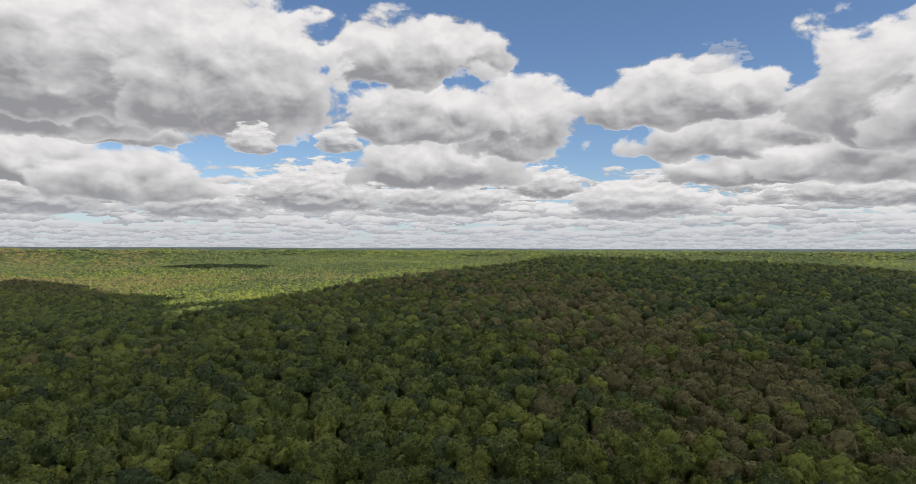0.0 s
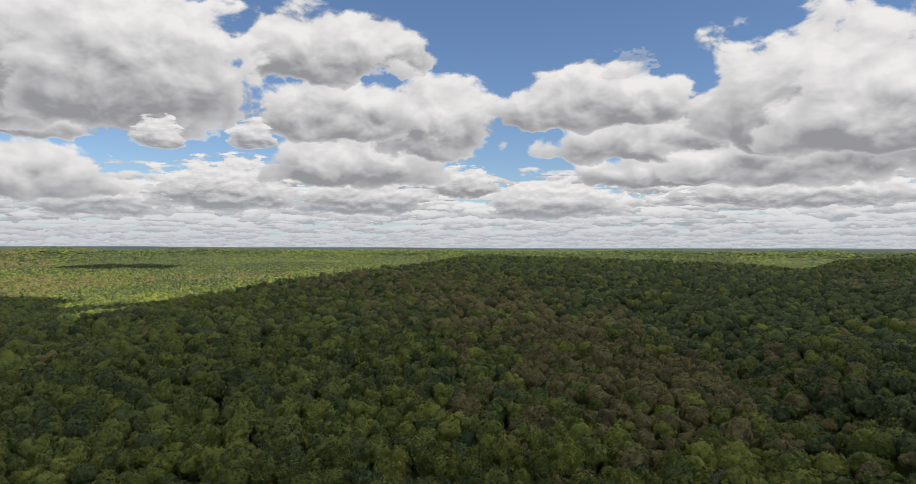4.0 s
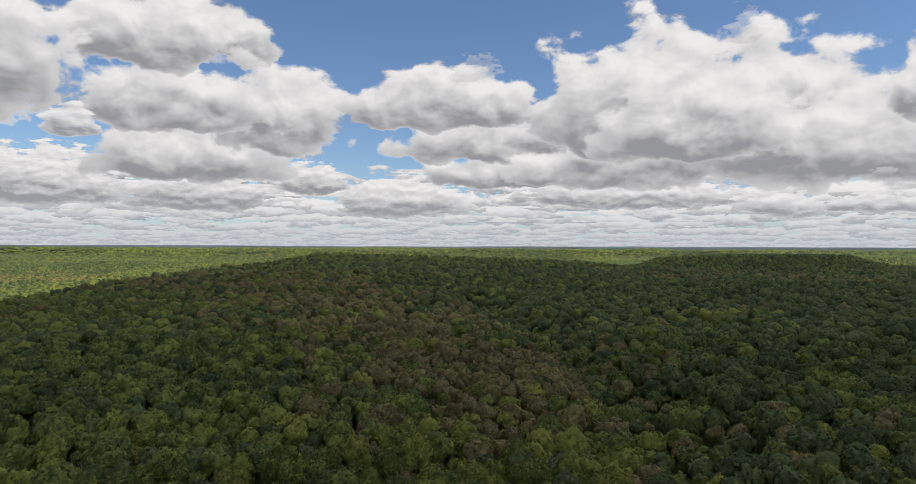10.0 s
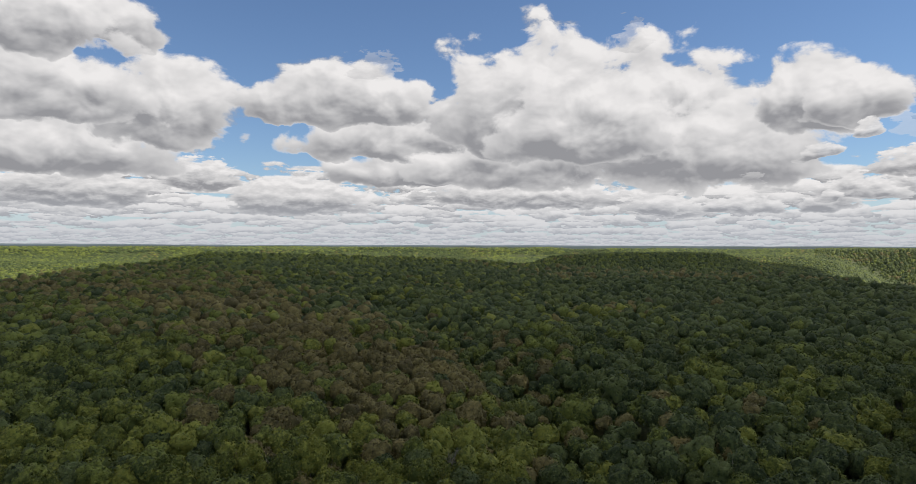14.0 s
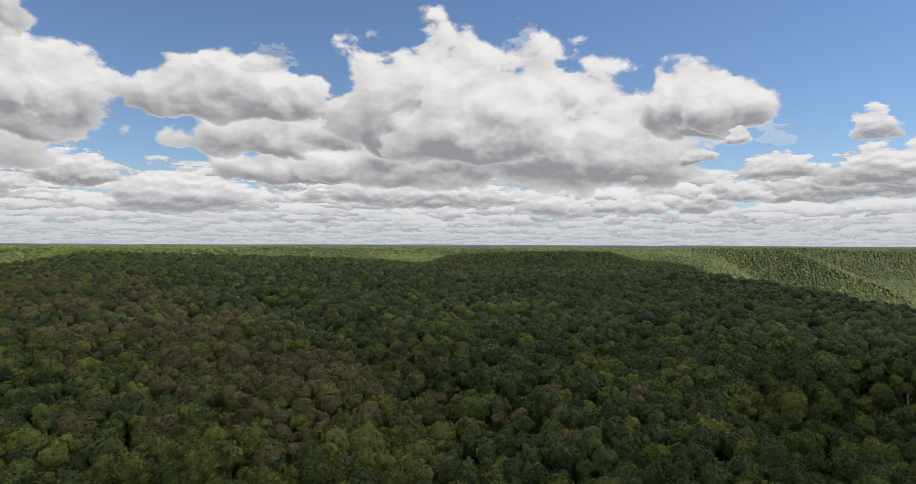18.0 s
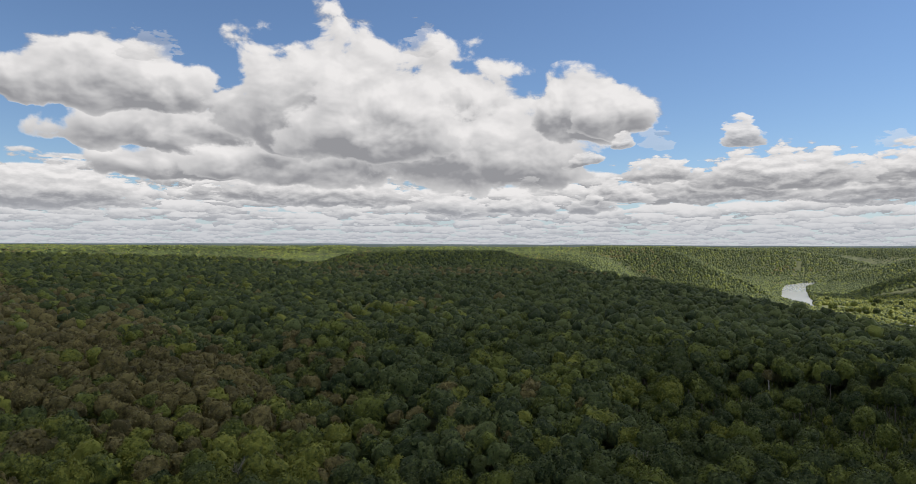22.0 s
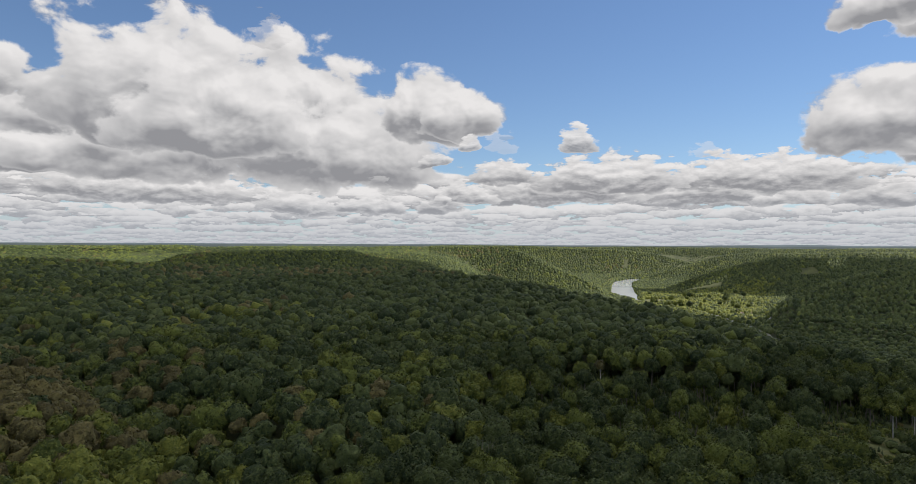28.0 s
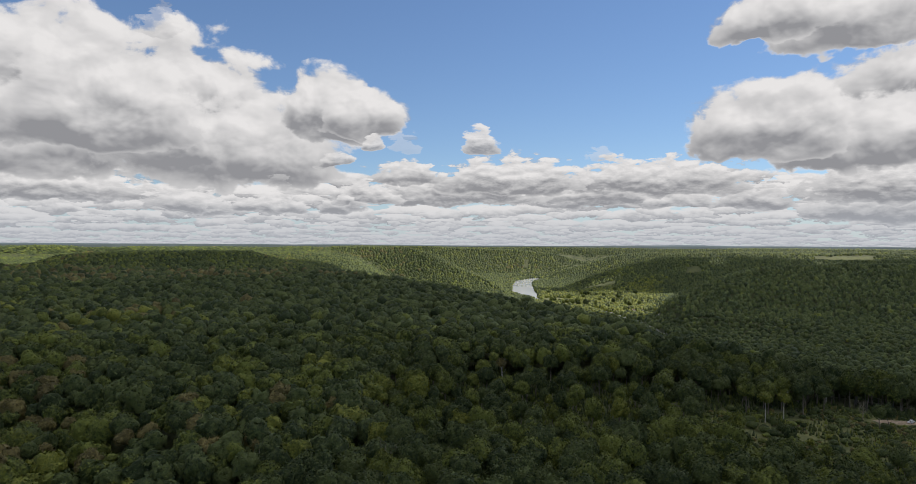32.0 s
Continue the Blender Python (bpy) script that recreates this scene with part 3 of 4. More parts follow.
def kind_of(x, y, rng):
    """Which kind of tree grows where; the dark kind also stands in for some shade."""
    r, az = np.hypot(x, y), np.degrees(np.arctan2(x, y))
    u = rng.random(x.shape)
    patch, fine = value_noise(x, y, 130), value_noise(x + 500, y, 45)
    # towards the crest, more of the dark kind stands in for deeper shade
    kind = np.where(u < 0.50 + 0.24 * (1 - ramp01(az, 12, 30)) - 0.14 * ramp01(az, 34, 46) - 0.36 * ramp01(r, 400, 550) * ramp01(az, 3, 14) * (1 - ramp01(r, 1000, 1200)), 0, 1)
    young = np.clip(1.1 - near_line(x, y, ((-26, 215), (-12, 240), (-2, 260), (6, 225), (14, 235), (24, 225), (30, 262))) / 46, 0, 1)
    kind = np.where(0.62 * patch + 0.35 * fine + 0.95 * rng.random(x.shape) + (0.6 + 0.4 * ramp01(az, 10, 18) * (1 - ramp01(az, 34, 40))) * young > 1.36 + 0.08 * ramp01(az, 32, 44) + 0.10 * ramp01(r, 420, 600) - 0.10 * (1 - ramp01(az, 2, 16)) * (1 - ramp01(r, 700, 900)) + 0.12 * ramp01(az, 50, 62) * ramp01(r, 380, 600), 2, kind)
    # bluff, past 82 degrees: the dark kind stands in for shade between crowns
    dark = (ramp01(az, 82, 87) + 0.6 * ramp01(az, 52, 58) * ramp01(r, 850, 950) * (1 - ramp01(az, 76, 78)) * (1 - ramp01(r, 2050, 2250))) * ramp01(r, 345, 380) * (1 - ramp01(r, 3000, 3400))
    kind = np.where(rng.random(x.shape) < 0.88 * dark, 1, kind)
    west = 1 - ramp01(az, -9, -4)
    kind = np.where(rng.random(x.shape) < 0.45 * west * ramp01(r, 1100, 1200) * (1 - ramp01(r, 1700, 1850)) * ramp01(patch, 0.3, 0.6), 2, kind)
    # far to the west the dark kind stands in for haze
    kind = np.where(rng.random(x.shape) < 0.55 * west * ramp01(r, 2150, 2350), 1, kind)
    tract, far = value_noise(x + 70, y, 330) * 0.65 + value_noise(x, y + 40, 140) * 0.35, ramp01(r, 1300, 1700)
    kind = np.where(rng.random(x.shape) < (0.75 - 0.5 * ramp01(az, 50, 56) * (1 - ramp01(az, 76, 80))) * far * ramp01(tract, 0.5, 0.66), 1, kind)
    kind = np.where(rng.random(x.shape) < 0.5 * far * west * ramp01(0.5 - tract, 0.06, 0.2), 3, kind)
    flood = ramp01(az, 75, 77) * (1 - ramp01(az, 85, 87)) * ramp01(r, 1600, 1750) * (1 - ramp01(r, 2350, 2550))
    kind = np.where(rng.random(x.shape) < 0.75 * flood, 2, kind)
    brown = np.clip(1.25 - near_line(x, y, BROWN) / (42 + 0.12 * r), 0, 1) + 0.25 * ramp01(patch, 0.7, 0.95) * (1 - ramp01(az, 70, 80))
    brown = np.maximum(brown, 0.45 * ramp01(az, 33, 38) * (1 - ramp01(az, 58, 62)) * ramp01(r, 830, 930) * (1 - ramp01(r, 1080, 1150)))
    brown = np.maximum(brown, 0.75 * west * ramp01(r + 500 * (patch - 0.5), 1750, 1850) * (1 - ramp01(r + 500 * (patch - 0.5), 2000, 2100)))
    kind = np.where(rng.random(x.shape) < 0.78 * brown * (0.45 + 0.8 * fine) * (1 - 0.6 * young), 3, kind)
    return kind


def lump_template(levels, seed, floor, rough=0.36):
    """A crown as one lumpy dome, radius and height 1, standing on 0."""
    v, f = ball(levels)
    rng = np.random.default_rng(seed)
    shift = Vector(rng.uniform(0, 50, 3))
    turn = np.array(Matrix.Rotation(rng.uniform(0.3, 1.2), 3, "X") @ Matrix.Rotation(rng.uniform(0, 6), 3, "Y"))
    v = v @ turn.T
    s = np.array([1 + rough * noise.noise(Vector(q) * 1.7 + shift) + 0.2 * noise.noise(Vector(q) * 4 + shift) for q in v])[:, None]
    v = v * s
    keep = v[f].mean(1)[:, 2] > floor
    f = f[keep]
    used = np.unique(f)
    back = np.zeros(len(v), int)
    back[used] = np.arange(len(used))
    return v[used], back[f]


def wood(name, templates, x, y, radius, tall, kind, tint, label, squash=0.95, smooth=True):
    """Many crowns as one joined mesh."""
    rng = np.random.default_rng(len(x))
    z = ground(x, y)
    which = rng.integers(0, len(templates), len(x))
    turn = rng.uniform(0, 2 * np.pi, len(x))
    vs, fs, ks, ts, base = [], [], [], [], 0
    for w, (v, f) in enumerate(templates):
        m = np.flatnonzero(which == w)
        if not len(m):
            continue
        c, s = np.cos(turn[m])[:, None], np.sin(turn[m])[:, None]
        px = (v[None, :, 0] * c - v[None, :, 1] * s) * radius[m][:, None] + x[m][:, None]
        py = (v[None, :, 0] * s + v[None, :, 1] * c) * radius[m][:, None] + y[m][:, None]
        pz = v[None, :, 2] * (radius[m] * squash)[:, None] + (z[m] + tall[m] - radius[m] * squash)[:, None]
        vs.append(np.stack([px, py, pz], -1).reshape(-1, 3))
        fs.append((f[None] + (np.arange(len(m)) * len(v))[:, None, None] + base).reshape(-1, 3))
        ks.append(np.repeat(kind[m], len(f)))
        ts.append(np.repeat(tint[m], len(v)))
        base += len(m) * len(v)
    v, f, k, t = (np.concatenate(q) for q in (vs, fs, ks, ts))
    mesh = bpy.data.meshes.new(name)
    mesh.vertices.add(len(v))
    mesh.vertices.foreach_set("co", v.ravel().astype(np.float32))
    mesh.loops.add(f.size)
    mesh.loops.foreach_set("vertex_index", f.ravel().astype(np.int32))
    mesh.polygons.add(len(f))
    mesh.polygons.foreach_set("loop_start", np.arange(0, f.size, 3, dtype=np.int32))
    mesh.polygons.foreach_set("loop_total", np.full(len(f), 3, np.int32))
    for mat in WOOD_LEAVES:
        mesh.materials.append(mat)
    mesh.polygons.foreach_set("material_index", k.astype(np.int32))
    mesh.polygons.foreach_set("use_smooth", np.full(len(f), smooth))
    mesh.attributes.new("tint", "FLOAT", "POINT").data.foreach_set("value", t.astype(np.float32))
    mesh.update(calc_edges=True)
    mesh.validate()
    return tagged(new(name, mesh), label, "forest", kind="stuff")


def belt(name, lo, hi, step, templates, label, seed, az_lo=-40, az_hi=108, spread=0.62, squash=0.95, canopy=CANOPY):
    x, y, rng = plan_points(lo, hi, step, az_lo, az_hi, seed)
    keep = (river_distance(x, y) > half_width(x, y) + 3) & ~lone_zone(x, y) & (meadow(x, y) < 0.5)
    x, y = x[keep], y[keep]
    past = np.hypot(x, y) - rim(np.degrees(np.arctan2(x, y)))[0]
    turn, deep = np.degrees(np.arctan2(x, y)), np.hypot(x, y)
    bare = ((past > 80) & (past < 450) & (x > 0)) | ((past > 80) & (turn > 3) & (turn < 46) & (deep < 2650) & ~((turn > 31) & (deep > 1580) & (deep < 2300)))
    keep = ~bare | (rng.random(len(x)) < 0.2)     # the slopes past the crest are thinly wooded
    x, y = x[keep], y[keep]
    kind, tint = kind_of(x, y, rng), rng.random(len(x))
    size = rng.uniform(0.66, 1.42, len(x))
    tall = canopy * rng.uniform(0.80, 1.14, len(x)) + 0.6 * step * (size - 1)
    return wood(name, templates, x, y, step * spread * size, tall, kind, tint, label, squash, True)



def sprays(rng, centre, size, count, leaf, low=-0.35):
    """Small leaf sprays over a ball: corners and triangles, each spray an island of its own."""
    w = rng.normal(size=(count * 3, 3))
    w /= np.linalg.norm(w, axis=1)[:, None]
    w = w[w[:, 2] > low][:count]
    at = np.array(centre) + w * size * rng.uniform(0.82, 1.22, (len(w), 1))
    up = w + rng.normal(size=w.shape) * 0.34 + (0, 0, 0.3)
    up /= np.linalg.norm(up, axis=1)[:, None]
    e1 = np.cross(up, rng.normal(size=w.shape))
    e1 /= np.linalg.norm(e1, axis=1)[:, None]
    e2 = np.cross(up, e1)
    g = leaf * rng.uniform(0.6, 1.25, (len(w), 1))
    droop = up * g * 0.28
    fan = np.stack([at - e1 * g - e2 * g * 0.55 - droop, at + e1 * g - e2 * g * 0.55 - droop, at + e2 * g * 0.9 + droop], 1)
    return fan.reshape(-1, 3), np.arange(3 * len(w)).reshape(-1, 3)


def merged(pieces):
    base, vs, fs = 0, [], []
    for v, f in pieces:
        vs.append(v)
        fs.append(f + base)
        base += len(v)
    return np.concatenate(vs), np.concatenate(fs)


def knobby(seed, levels, bumps, depth, floor, rough=0.24):
    """A crown as a dome of rounded knobs with deep creases, radius about 1, cut off below."""
    v, f = ball(levels)
    rng = np.random.default_rng(seed)
    turn = np.array(Matrix.Rotation(rng.uniform(0.3, 1.2), 3, "X") @ Matrix.Rotation(rng.uniform(0, 6), 3, "Y"))
    v = v @ turn.T
    k = np.arange(bumps)
    z = 1 - 2 * (k + 0.5) / bumps
    ring, a = np.sqrt(1 - z * z), 2.39996 * k + rng.uniform(0, 6)
    hearts = np.stack([ring * np.cos(a), ring * np.sin(a), z], -1) + rng.normal(size=(bumps, 3)) * 0.55 / math.sqrt(bumps)
    hearts /= np.linalg.norm(hearts, axis=1)[:, None]
    wide = 2.35 / math.sqrt(bumps) * rng.uniform(0.75, 1.25, bumps)
    tall = rng.uniform(0.62, 1.12, bumps)
    angle = np.arccos(np.clip(v @ hearts.T, -1, 1))
    knob = (tall * np.sqrt(np.clip(1 - (angle / wide) ** 2, 0, 1))).max(1)
    shift = Vector(rng.uniform(0, 50, 3))
    broad = np.array([noise.noise(Vector(q) * 1.3 + shift) for q in v])
    fine = np.array([noise.noise(Vector(q) * 7 + shift) for q in v])
    v = v * (1 - depth + depth * knob + rough * broad + 0.05 * fine)[:, None]
    v = v * (rng.uniform(0.88, 1.14), rng.uniform(0.88, 1.14), 1)
    f = f[v[f].mean(1)[:, 2] > floor]
    used = np.unique(f)
    back = np.zeros(len(v), int)
    back[used] = np.arange(len(used))
    return v[used], back[f]


def fringe(seed, v, f, count, leaf, low=-0.4):
    """Leaf sprays scattered over a crown's faces, each an island of its own."""
    rng = np.random.default_rng(seed)
    a, b, c = v[f[:, 0]], v[f[:, 1]], v[f[:, 2]]
    up = np.cross(b - a, c - a)
    area = np.linalg.norm(up, axis=1)
    up /= area[:, None] + 1e-9
    weight = area * (0.35 + np.clip(up[:, 2] + 0.35, 0, 1)) * (a[:, 2] > low)
    pick = rng.choice(len(f), count, p=weight / weight.sum())
    w = rng.dirichlet((1, 1, 1), count)
    at = a[pick] * w[:, :1] + b[pick] * w[:, 1:2] + c[pick] * w[:, 2:]
    way = up[pick] + rng.normal(size=(count, 3)) * 0.55 + (0, 0, 0.35)
    way /= np.linalg.norm(way, axis=1)[:, None]
    e1 = np.cross(way, rng.normal(size=(count, 3)))
    e1 /= np.linalg.norm(e1, axis=1)[:, None]
    e2 = np.cross(way, e1)
    g = leaf * rng.uniform(0.55, 1.35, (count, 1))
    at = at + up[pick] * g * 0.35
    fan = np.stack([at - e1 * g - e2 * g * 0.6, at + e1 * g - e2 * g * 0.6, at + e2 * g + way * g * 0.5], 1)
    return fan.reshape(-1, 3), np.arange(3 * count).reshape(-1, 3)


def bough_template(seed, domes, leaves, leaf, levels=1, core=0.9, stretch=1.0):
    """A crown of knobby boughs under a coat of leaf sprays."""
    rng = np.random.default_rng(seed)
    v, f = knobby(seed, levels + 2, 15 + 2 * domes, 0.44, -0.5)
    pieces = [(v * (0.55 + 0.5 * core), f), fringe(seed, v, f, leaves, leaf)]
    for k in range(domes // 2):
        a, reach = 2.39996 * k + rng.uniform(0, 6), rng.uniform(0.42, 0.6)
        q, g = knobby(seed + 31 + k, levels + 1, 9, 0.42, -0.3)
        q = q * rng.uniform(0.42, 0.56) * (0.6 + 0.45 * core) + (reach * math.cos(a), reach * math.sin(a), rng.uniform(-0.3, 0.3))
        pieces += [(q, g), fringe(seed + k, q, g, leaves // 5, leaf, -2)]
    v, f = merged(pieces)
    return v * (1, 1, 1 + 0.5 * (stretch - 1)), f


def leafy_lump(seed, levels, count, leaf):
    v, f = knobby(seed, levels, 8 + 4 * (levels > 1), 0.46, -0.3, 0.34)
    return merged([(v, f), fringe(seed, v, f, count, leaf, -0.2)])


mid_boughs = [bough_template(200 + k, 2, 180, 0.092, core=0.86) for k in range(12)]
mid_lumps = [leafy_lump(40 + k, 2, 44, 0.10) for k in range(12)]
small_lumps = [leafy_lump(60 + k, 1, 16, 0.13) for k in range(12)]
low_lumps = [lump_template(1, 60 + k, -0.3) for k in range(8)]


def tent(seed, low=-0.45):
    """A far crown: five uneven sides under a blunt top."""
    rng = np.random.default_rng(seed)
    a = np.arange(5) * 2 * np.pi / 5 + rng.uniform(-0.3, 0.3, 5)
    q = rng.uniform(0.75, 1.15, 5)
    ring = np.stack([np.cos(a) * q, np.sin(a) * q, rng.uniform(low, low + 0.4, 5)], -1)
    v = np.concatenate([ring, [(rng.uniform(-0.25, 0.25), rng.uniform(-0.25, 0.25), rng.uniform(0.5, 0.8))]])
    return v, np.array([[k, (k + 1) % 5, 5] for k in range(5)])


def cap(seed, sides=5):
    """A crown farther off: a blunt dome of a few faces."""
    rng = np.random.default_rng(seed)
    step = 2 * np.pi / sides
    a, b = (np.arange(sides) * step + shift + rng.uniform(-0.3, 0.3, sides) for shift in (0, step / 2))
    low = np.stack([np.cos(a), np.sin(a), rng.uniform(-0.9, -0.5, sides)], -1) * rng.uniform(0.85, 1.12, (sides, 1))
    high = np.stack([0.62 * np.cos(b), 0.62 * np.sin(b), rng.uniform(0.4, 0.75, sides)], -1) * rng.uniform(0.75, 1.15, (sides, 1))
    v = np.concatenate([low, high, [(0, 0, rng.uniform(0.75, 1.0))]])
    f = []
    for k in range(sides):
        m = (k + 1) % sides
        f += [[k, m, sides + k], [sides + k, m, sides + m], [sides + k, sides + m, 2 * sides]]
    return v, np.array(f)


far_lumps = [tent(80 + k, -0.6) for k in range(12)]
cap_lumps = [cap(95 + k) for k in range(12)]
blunt_lumps = [cap(110 + k, 4) for k in range(12)]
NEAR = 204.0


def lone_zone(x, y):
    """The stretch of the plan where every tree is a thing of its own."""
    r, az = np.hypot(x, y), np.degrees(np.arctan2(x, y))
    return (r < NEAR) | ((az > 62) & (r < 372)) | ((az > 85) & (r < 428))


belt("forest", NEAR - 4, 450, 7.9, mid_boughs, "dense summer broadleaf canopy on the hilltop", 1, spread=0.60, squash=1.1)
belt("forest", 450, 900, 8.6, mid_lumps, "dense broadleaf canopy rising towards the crest", 2, spread=0.59, squash=1.1)
belt("forest", 900, 1420, 9.6, cap_lumps, "dense broadleaf canopy along the crest", 3, az_hi=80, spread=0.59)
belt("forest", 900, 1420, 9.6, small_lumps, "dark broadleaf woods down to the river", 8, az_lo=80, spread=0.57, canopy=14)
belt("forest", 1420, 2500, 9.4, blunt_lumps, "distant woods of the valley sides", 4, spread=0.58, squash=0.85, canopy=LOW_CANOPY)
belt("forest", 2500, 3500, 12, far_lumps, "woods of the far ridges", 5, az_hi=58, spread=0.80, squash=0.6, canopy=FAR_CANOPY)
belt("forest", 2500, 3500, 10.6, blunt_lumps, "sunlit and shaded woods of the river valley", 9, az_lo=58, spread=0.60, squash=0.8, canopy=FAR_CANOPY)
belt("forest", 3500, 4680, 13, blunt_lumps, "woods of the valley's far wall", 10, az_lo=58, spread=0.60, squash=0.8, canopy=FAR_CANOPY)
belt("forest", 3500, 4900, 20, far_lumps, "far woods out to the horizon", 7, az_hi=58, spread=0.9, squash=0.34, canopy=5)
belt("forest", 4680, 4900, 20, far_lumps, "last woods before the horizon", 11, az_lo=58, spread=0.9, squash=0.34, canopy=5)
for lo, hi in ((-180, -40), (108, 180)):
    belt("forest", 163, 900, 14, low_lumps, "woods on the hill behind the drone", 6, lo, hi)


xs, ys, rng = plan_points(0, 166, 10.5, -180, 180, 21)
wood("forest", mid_lumps, xs, ys, 7.2 * rng.uniform(0.75, 1.35, len(xs)), CANOPY * rng.uniform(0.85, 1.12, len(xs)), kind_of(xs, ys, rng), rng.random(len(xs)),
     "broadleaf canopy right under the drone", 0.95)


# ---- trees that stand near enough to be told apart ----
def bark_material(name, dark, light):
    mat, n = material(name)
    shader, out = n.add("ShaderNodeBsdfPrincipled"), n.add("ShaderNodeOutputMaterial")
    at = n.add("ShaderNodeTexCoord").outputs["Object"]
    stretch = n.add("ShaderNodeMapping")
    stretch.inputs["Scale"].default_value = (6, 6, 0.8)
    n.join(at, stretch.inputs[0])
    n.join(n.mix(n.step(n.noise(stretch.outputs[0], 1.0, 5.0, 0.65), 0.3, 0.7), (*dark, 1), (*light, 1)), shader.inputs["Base Color"])
    shader.inputs["Roughness"].default_value = 0.9
    n.join(shader.outputs[0], out.inputs[0])
    return mat


BARK = bark_material("bark", (0.09, 0.075, 0.06), (0.24, 0.21, 0.175))
DEAD_BARK = bark_material("dead_bark", (0.17, 0.145, 0.12), (0.36, 0.32, 0.27))
PALE_BARK = bark_material("pale_bark", (0.26, 0.24, 0.21), (0.55, 0.52, 0.47))


def tube(bm, points, radii, sides=6):
    rings = []
    for k, p in enumerate(points):
        p = Vector(p)
        d = (Vector(points[min(k + 1, len(points) - 1)]) - Vector(points[max(k - 1, 0)])).normalized()
        a = d.orthogonal().normalized()
        b = d.cross(a)
        rings.append([bm.verts.new(p + (a * math.cos(2 * math.pi * s / sides) + b * math.sin(2 * math.pi * s / sides)) * radii[k]) for s in range(sides)])
    for lower, upper in zip(rings, rings[1:]):
        for s in range(sides):
            bm.faces.new((lower[s], lower[(s + 1) % sides], upper[(s + 1) % sides], upper[s]))
    bm.faces.new(rings[0][::-1])
    bm.faces.new(rings[-1])


def part(name, bm, mat, parent, label=""):
    """Links a bmesh as one mesh under a thing or a part."""
    mesh = bpy.data.meshes.new(name)
    bmesh.ops.recalc_face_normals(bm, faces=bm.faces)
    bm.to_mesh(mesh)
    bm.free()
    mesh.materials.append(mat)
    ob = new(name, mesh)
    ob.parent = parent
    return tagged(ob, label)


def soup(name, v, f, mat, parent, label=""):
    """A part from corners and triangles."""
    mesh = bpy.data.meshes.new(name)
    mesh.from_pydata(v.tolist(), [], f.tolist())
    mesh.materials.append(mat)
    mesh.polygons.foreach_set("use_smooth", np.ones(len(f), bool))
    mesh.update()
    ob = new(name, mesh)
    ob.parent = parent
    return tagged(ob, label)


def limb(bm, rng, base, way, length, thick, twigs, sides=5):
    """A bent, tapering limb with twigs."""
    pts, p, d = [Vector(base)], Vector(base), Vector(way).normalized()
    for k in range(4):
        d = (d + Vector(rng.normal(size=3)) * 0.14 + Vector((0, 0, 0.10))).normalized()
        p = p + d * length / 4
        pts.append(p.copy())
    tube(bm, pts, [thick, thick * 0.75, thick * 0.52, thick * 0.33, thick * 0.14], sides)
    for k in range(twigs):
        q = pts[1 + k % 3].lerp(pts[2 + k % 3], float(rng.random()))
        w = (d + Vector(rng.normal(size=3)) * 0.7).normalized()
        tube(bm, [q, q + w * length * 0.25 + Vector((0, 0, 0.1)), q + w * length * 0.45 + Vector((0, 0, 0.35))], [thick * 0.3, thick * 0.2, thick * 0.07], 4)


def tree(name, kind, seed, tall, radius, crown_from, count, leaves, leaf, label, core=0.9, bark=None, limbs=5, twigs=0, group=""):
    """A broadleaf: a tapered trunk with limbs under a crown of boughs and leaf sprays."""
    rng = np.random.default_rng(seed)
    root = tagged(new(name), label, "tree", group)
    bm = bmesh.new()
    lean = rng.normal(size=2) * 0.35
    mid = tall * (crown_from + 0.12)
    pts = [(0, 0, -0.6), (lean[0] * 0.3, lean[1] * 0.3, tall * 0.22), (lean[0], lean[1], mid), (lean[0] * 1.4, lean[1] * 1.4, tall * 0.9)]
    thick = 0.011 * tall + 0.016 * radius
    tube(bm, pts, [thick * 1.35, thick, thick * 0.75, thick * 0.12], 7)
    for k in range(limbs):
        a = 2.4 * k + rng.uniform(-0.4, 0.4)
        q = tall * (crown_from + (0.62 - crown_from * 0.5) * k / max(limbs, 1))
        limb(bm, rng, (lean[0], lean[1], q), (math.cos(a), math.sin(a), 0.75), radius * rng.uniform(0.75, 1.0), thick * 0.42, twigs)
    part("trunk", bm, bark or BARK, root)
    if kind is not None:
        half = tall * (1 - crown_from) / 2
        v, f = bough_template(seed + 5, count, leaves, leaf / radius, core=core * 0.82, stretch=max(half / radius, 0.9))
        v = v * radius
        if crown_from < 0.2:
            v[:, 2] = (v[:, 2] - v[:, 2].min()) * tall * (1 - crown_from) / np.ptp(v[:, 2])
        v = v + (lean[0], lean[1], tall - v[:, 2].max())
        soup("crown", v, f, LONE_LEAVES[kind], root)
    return root


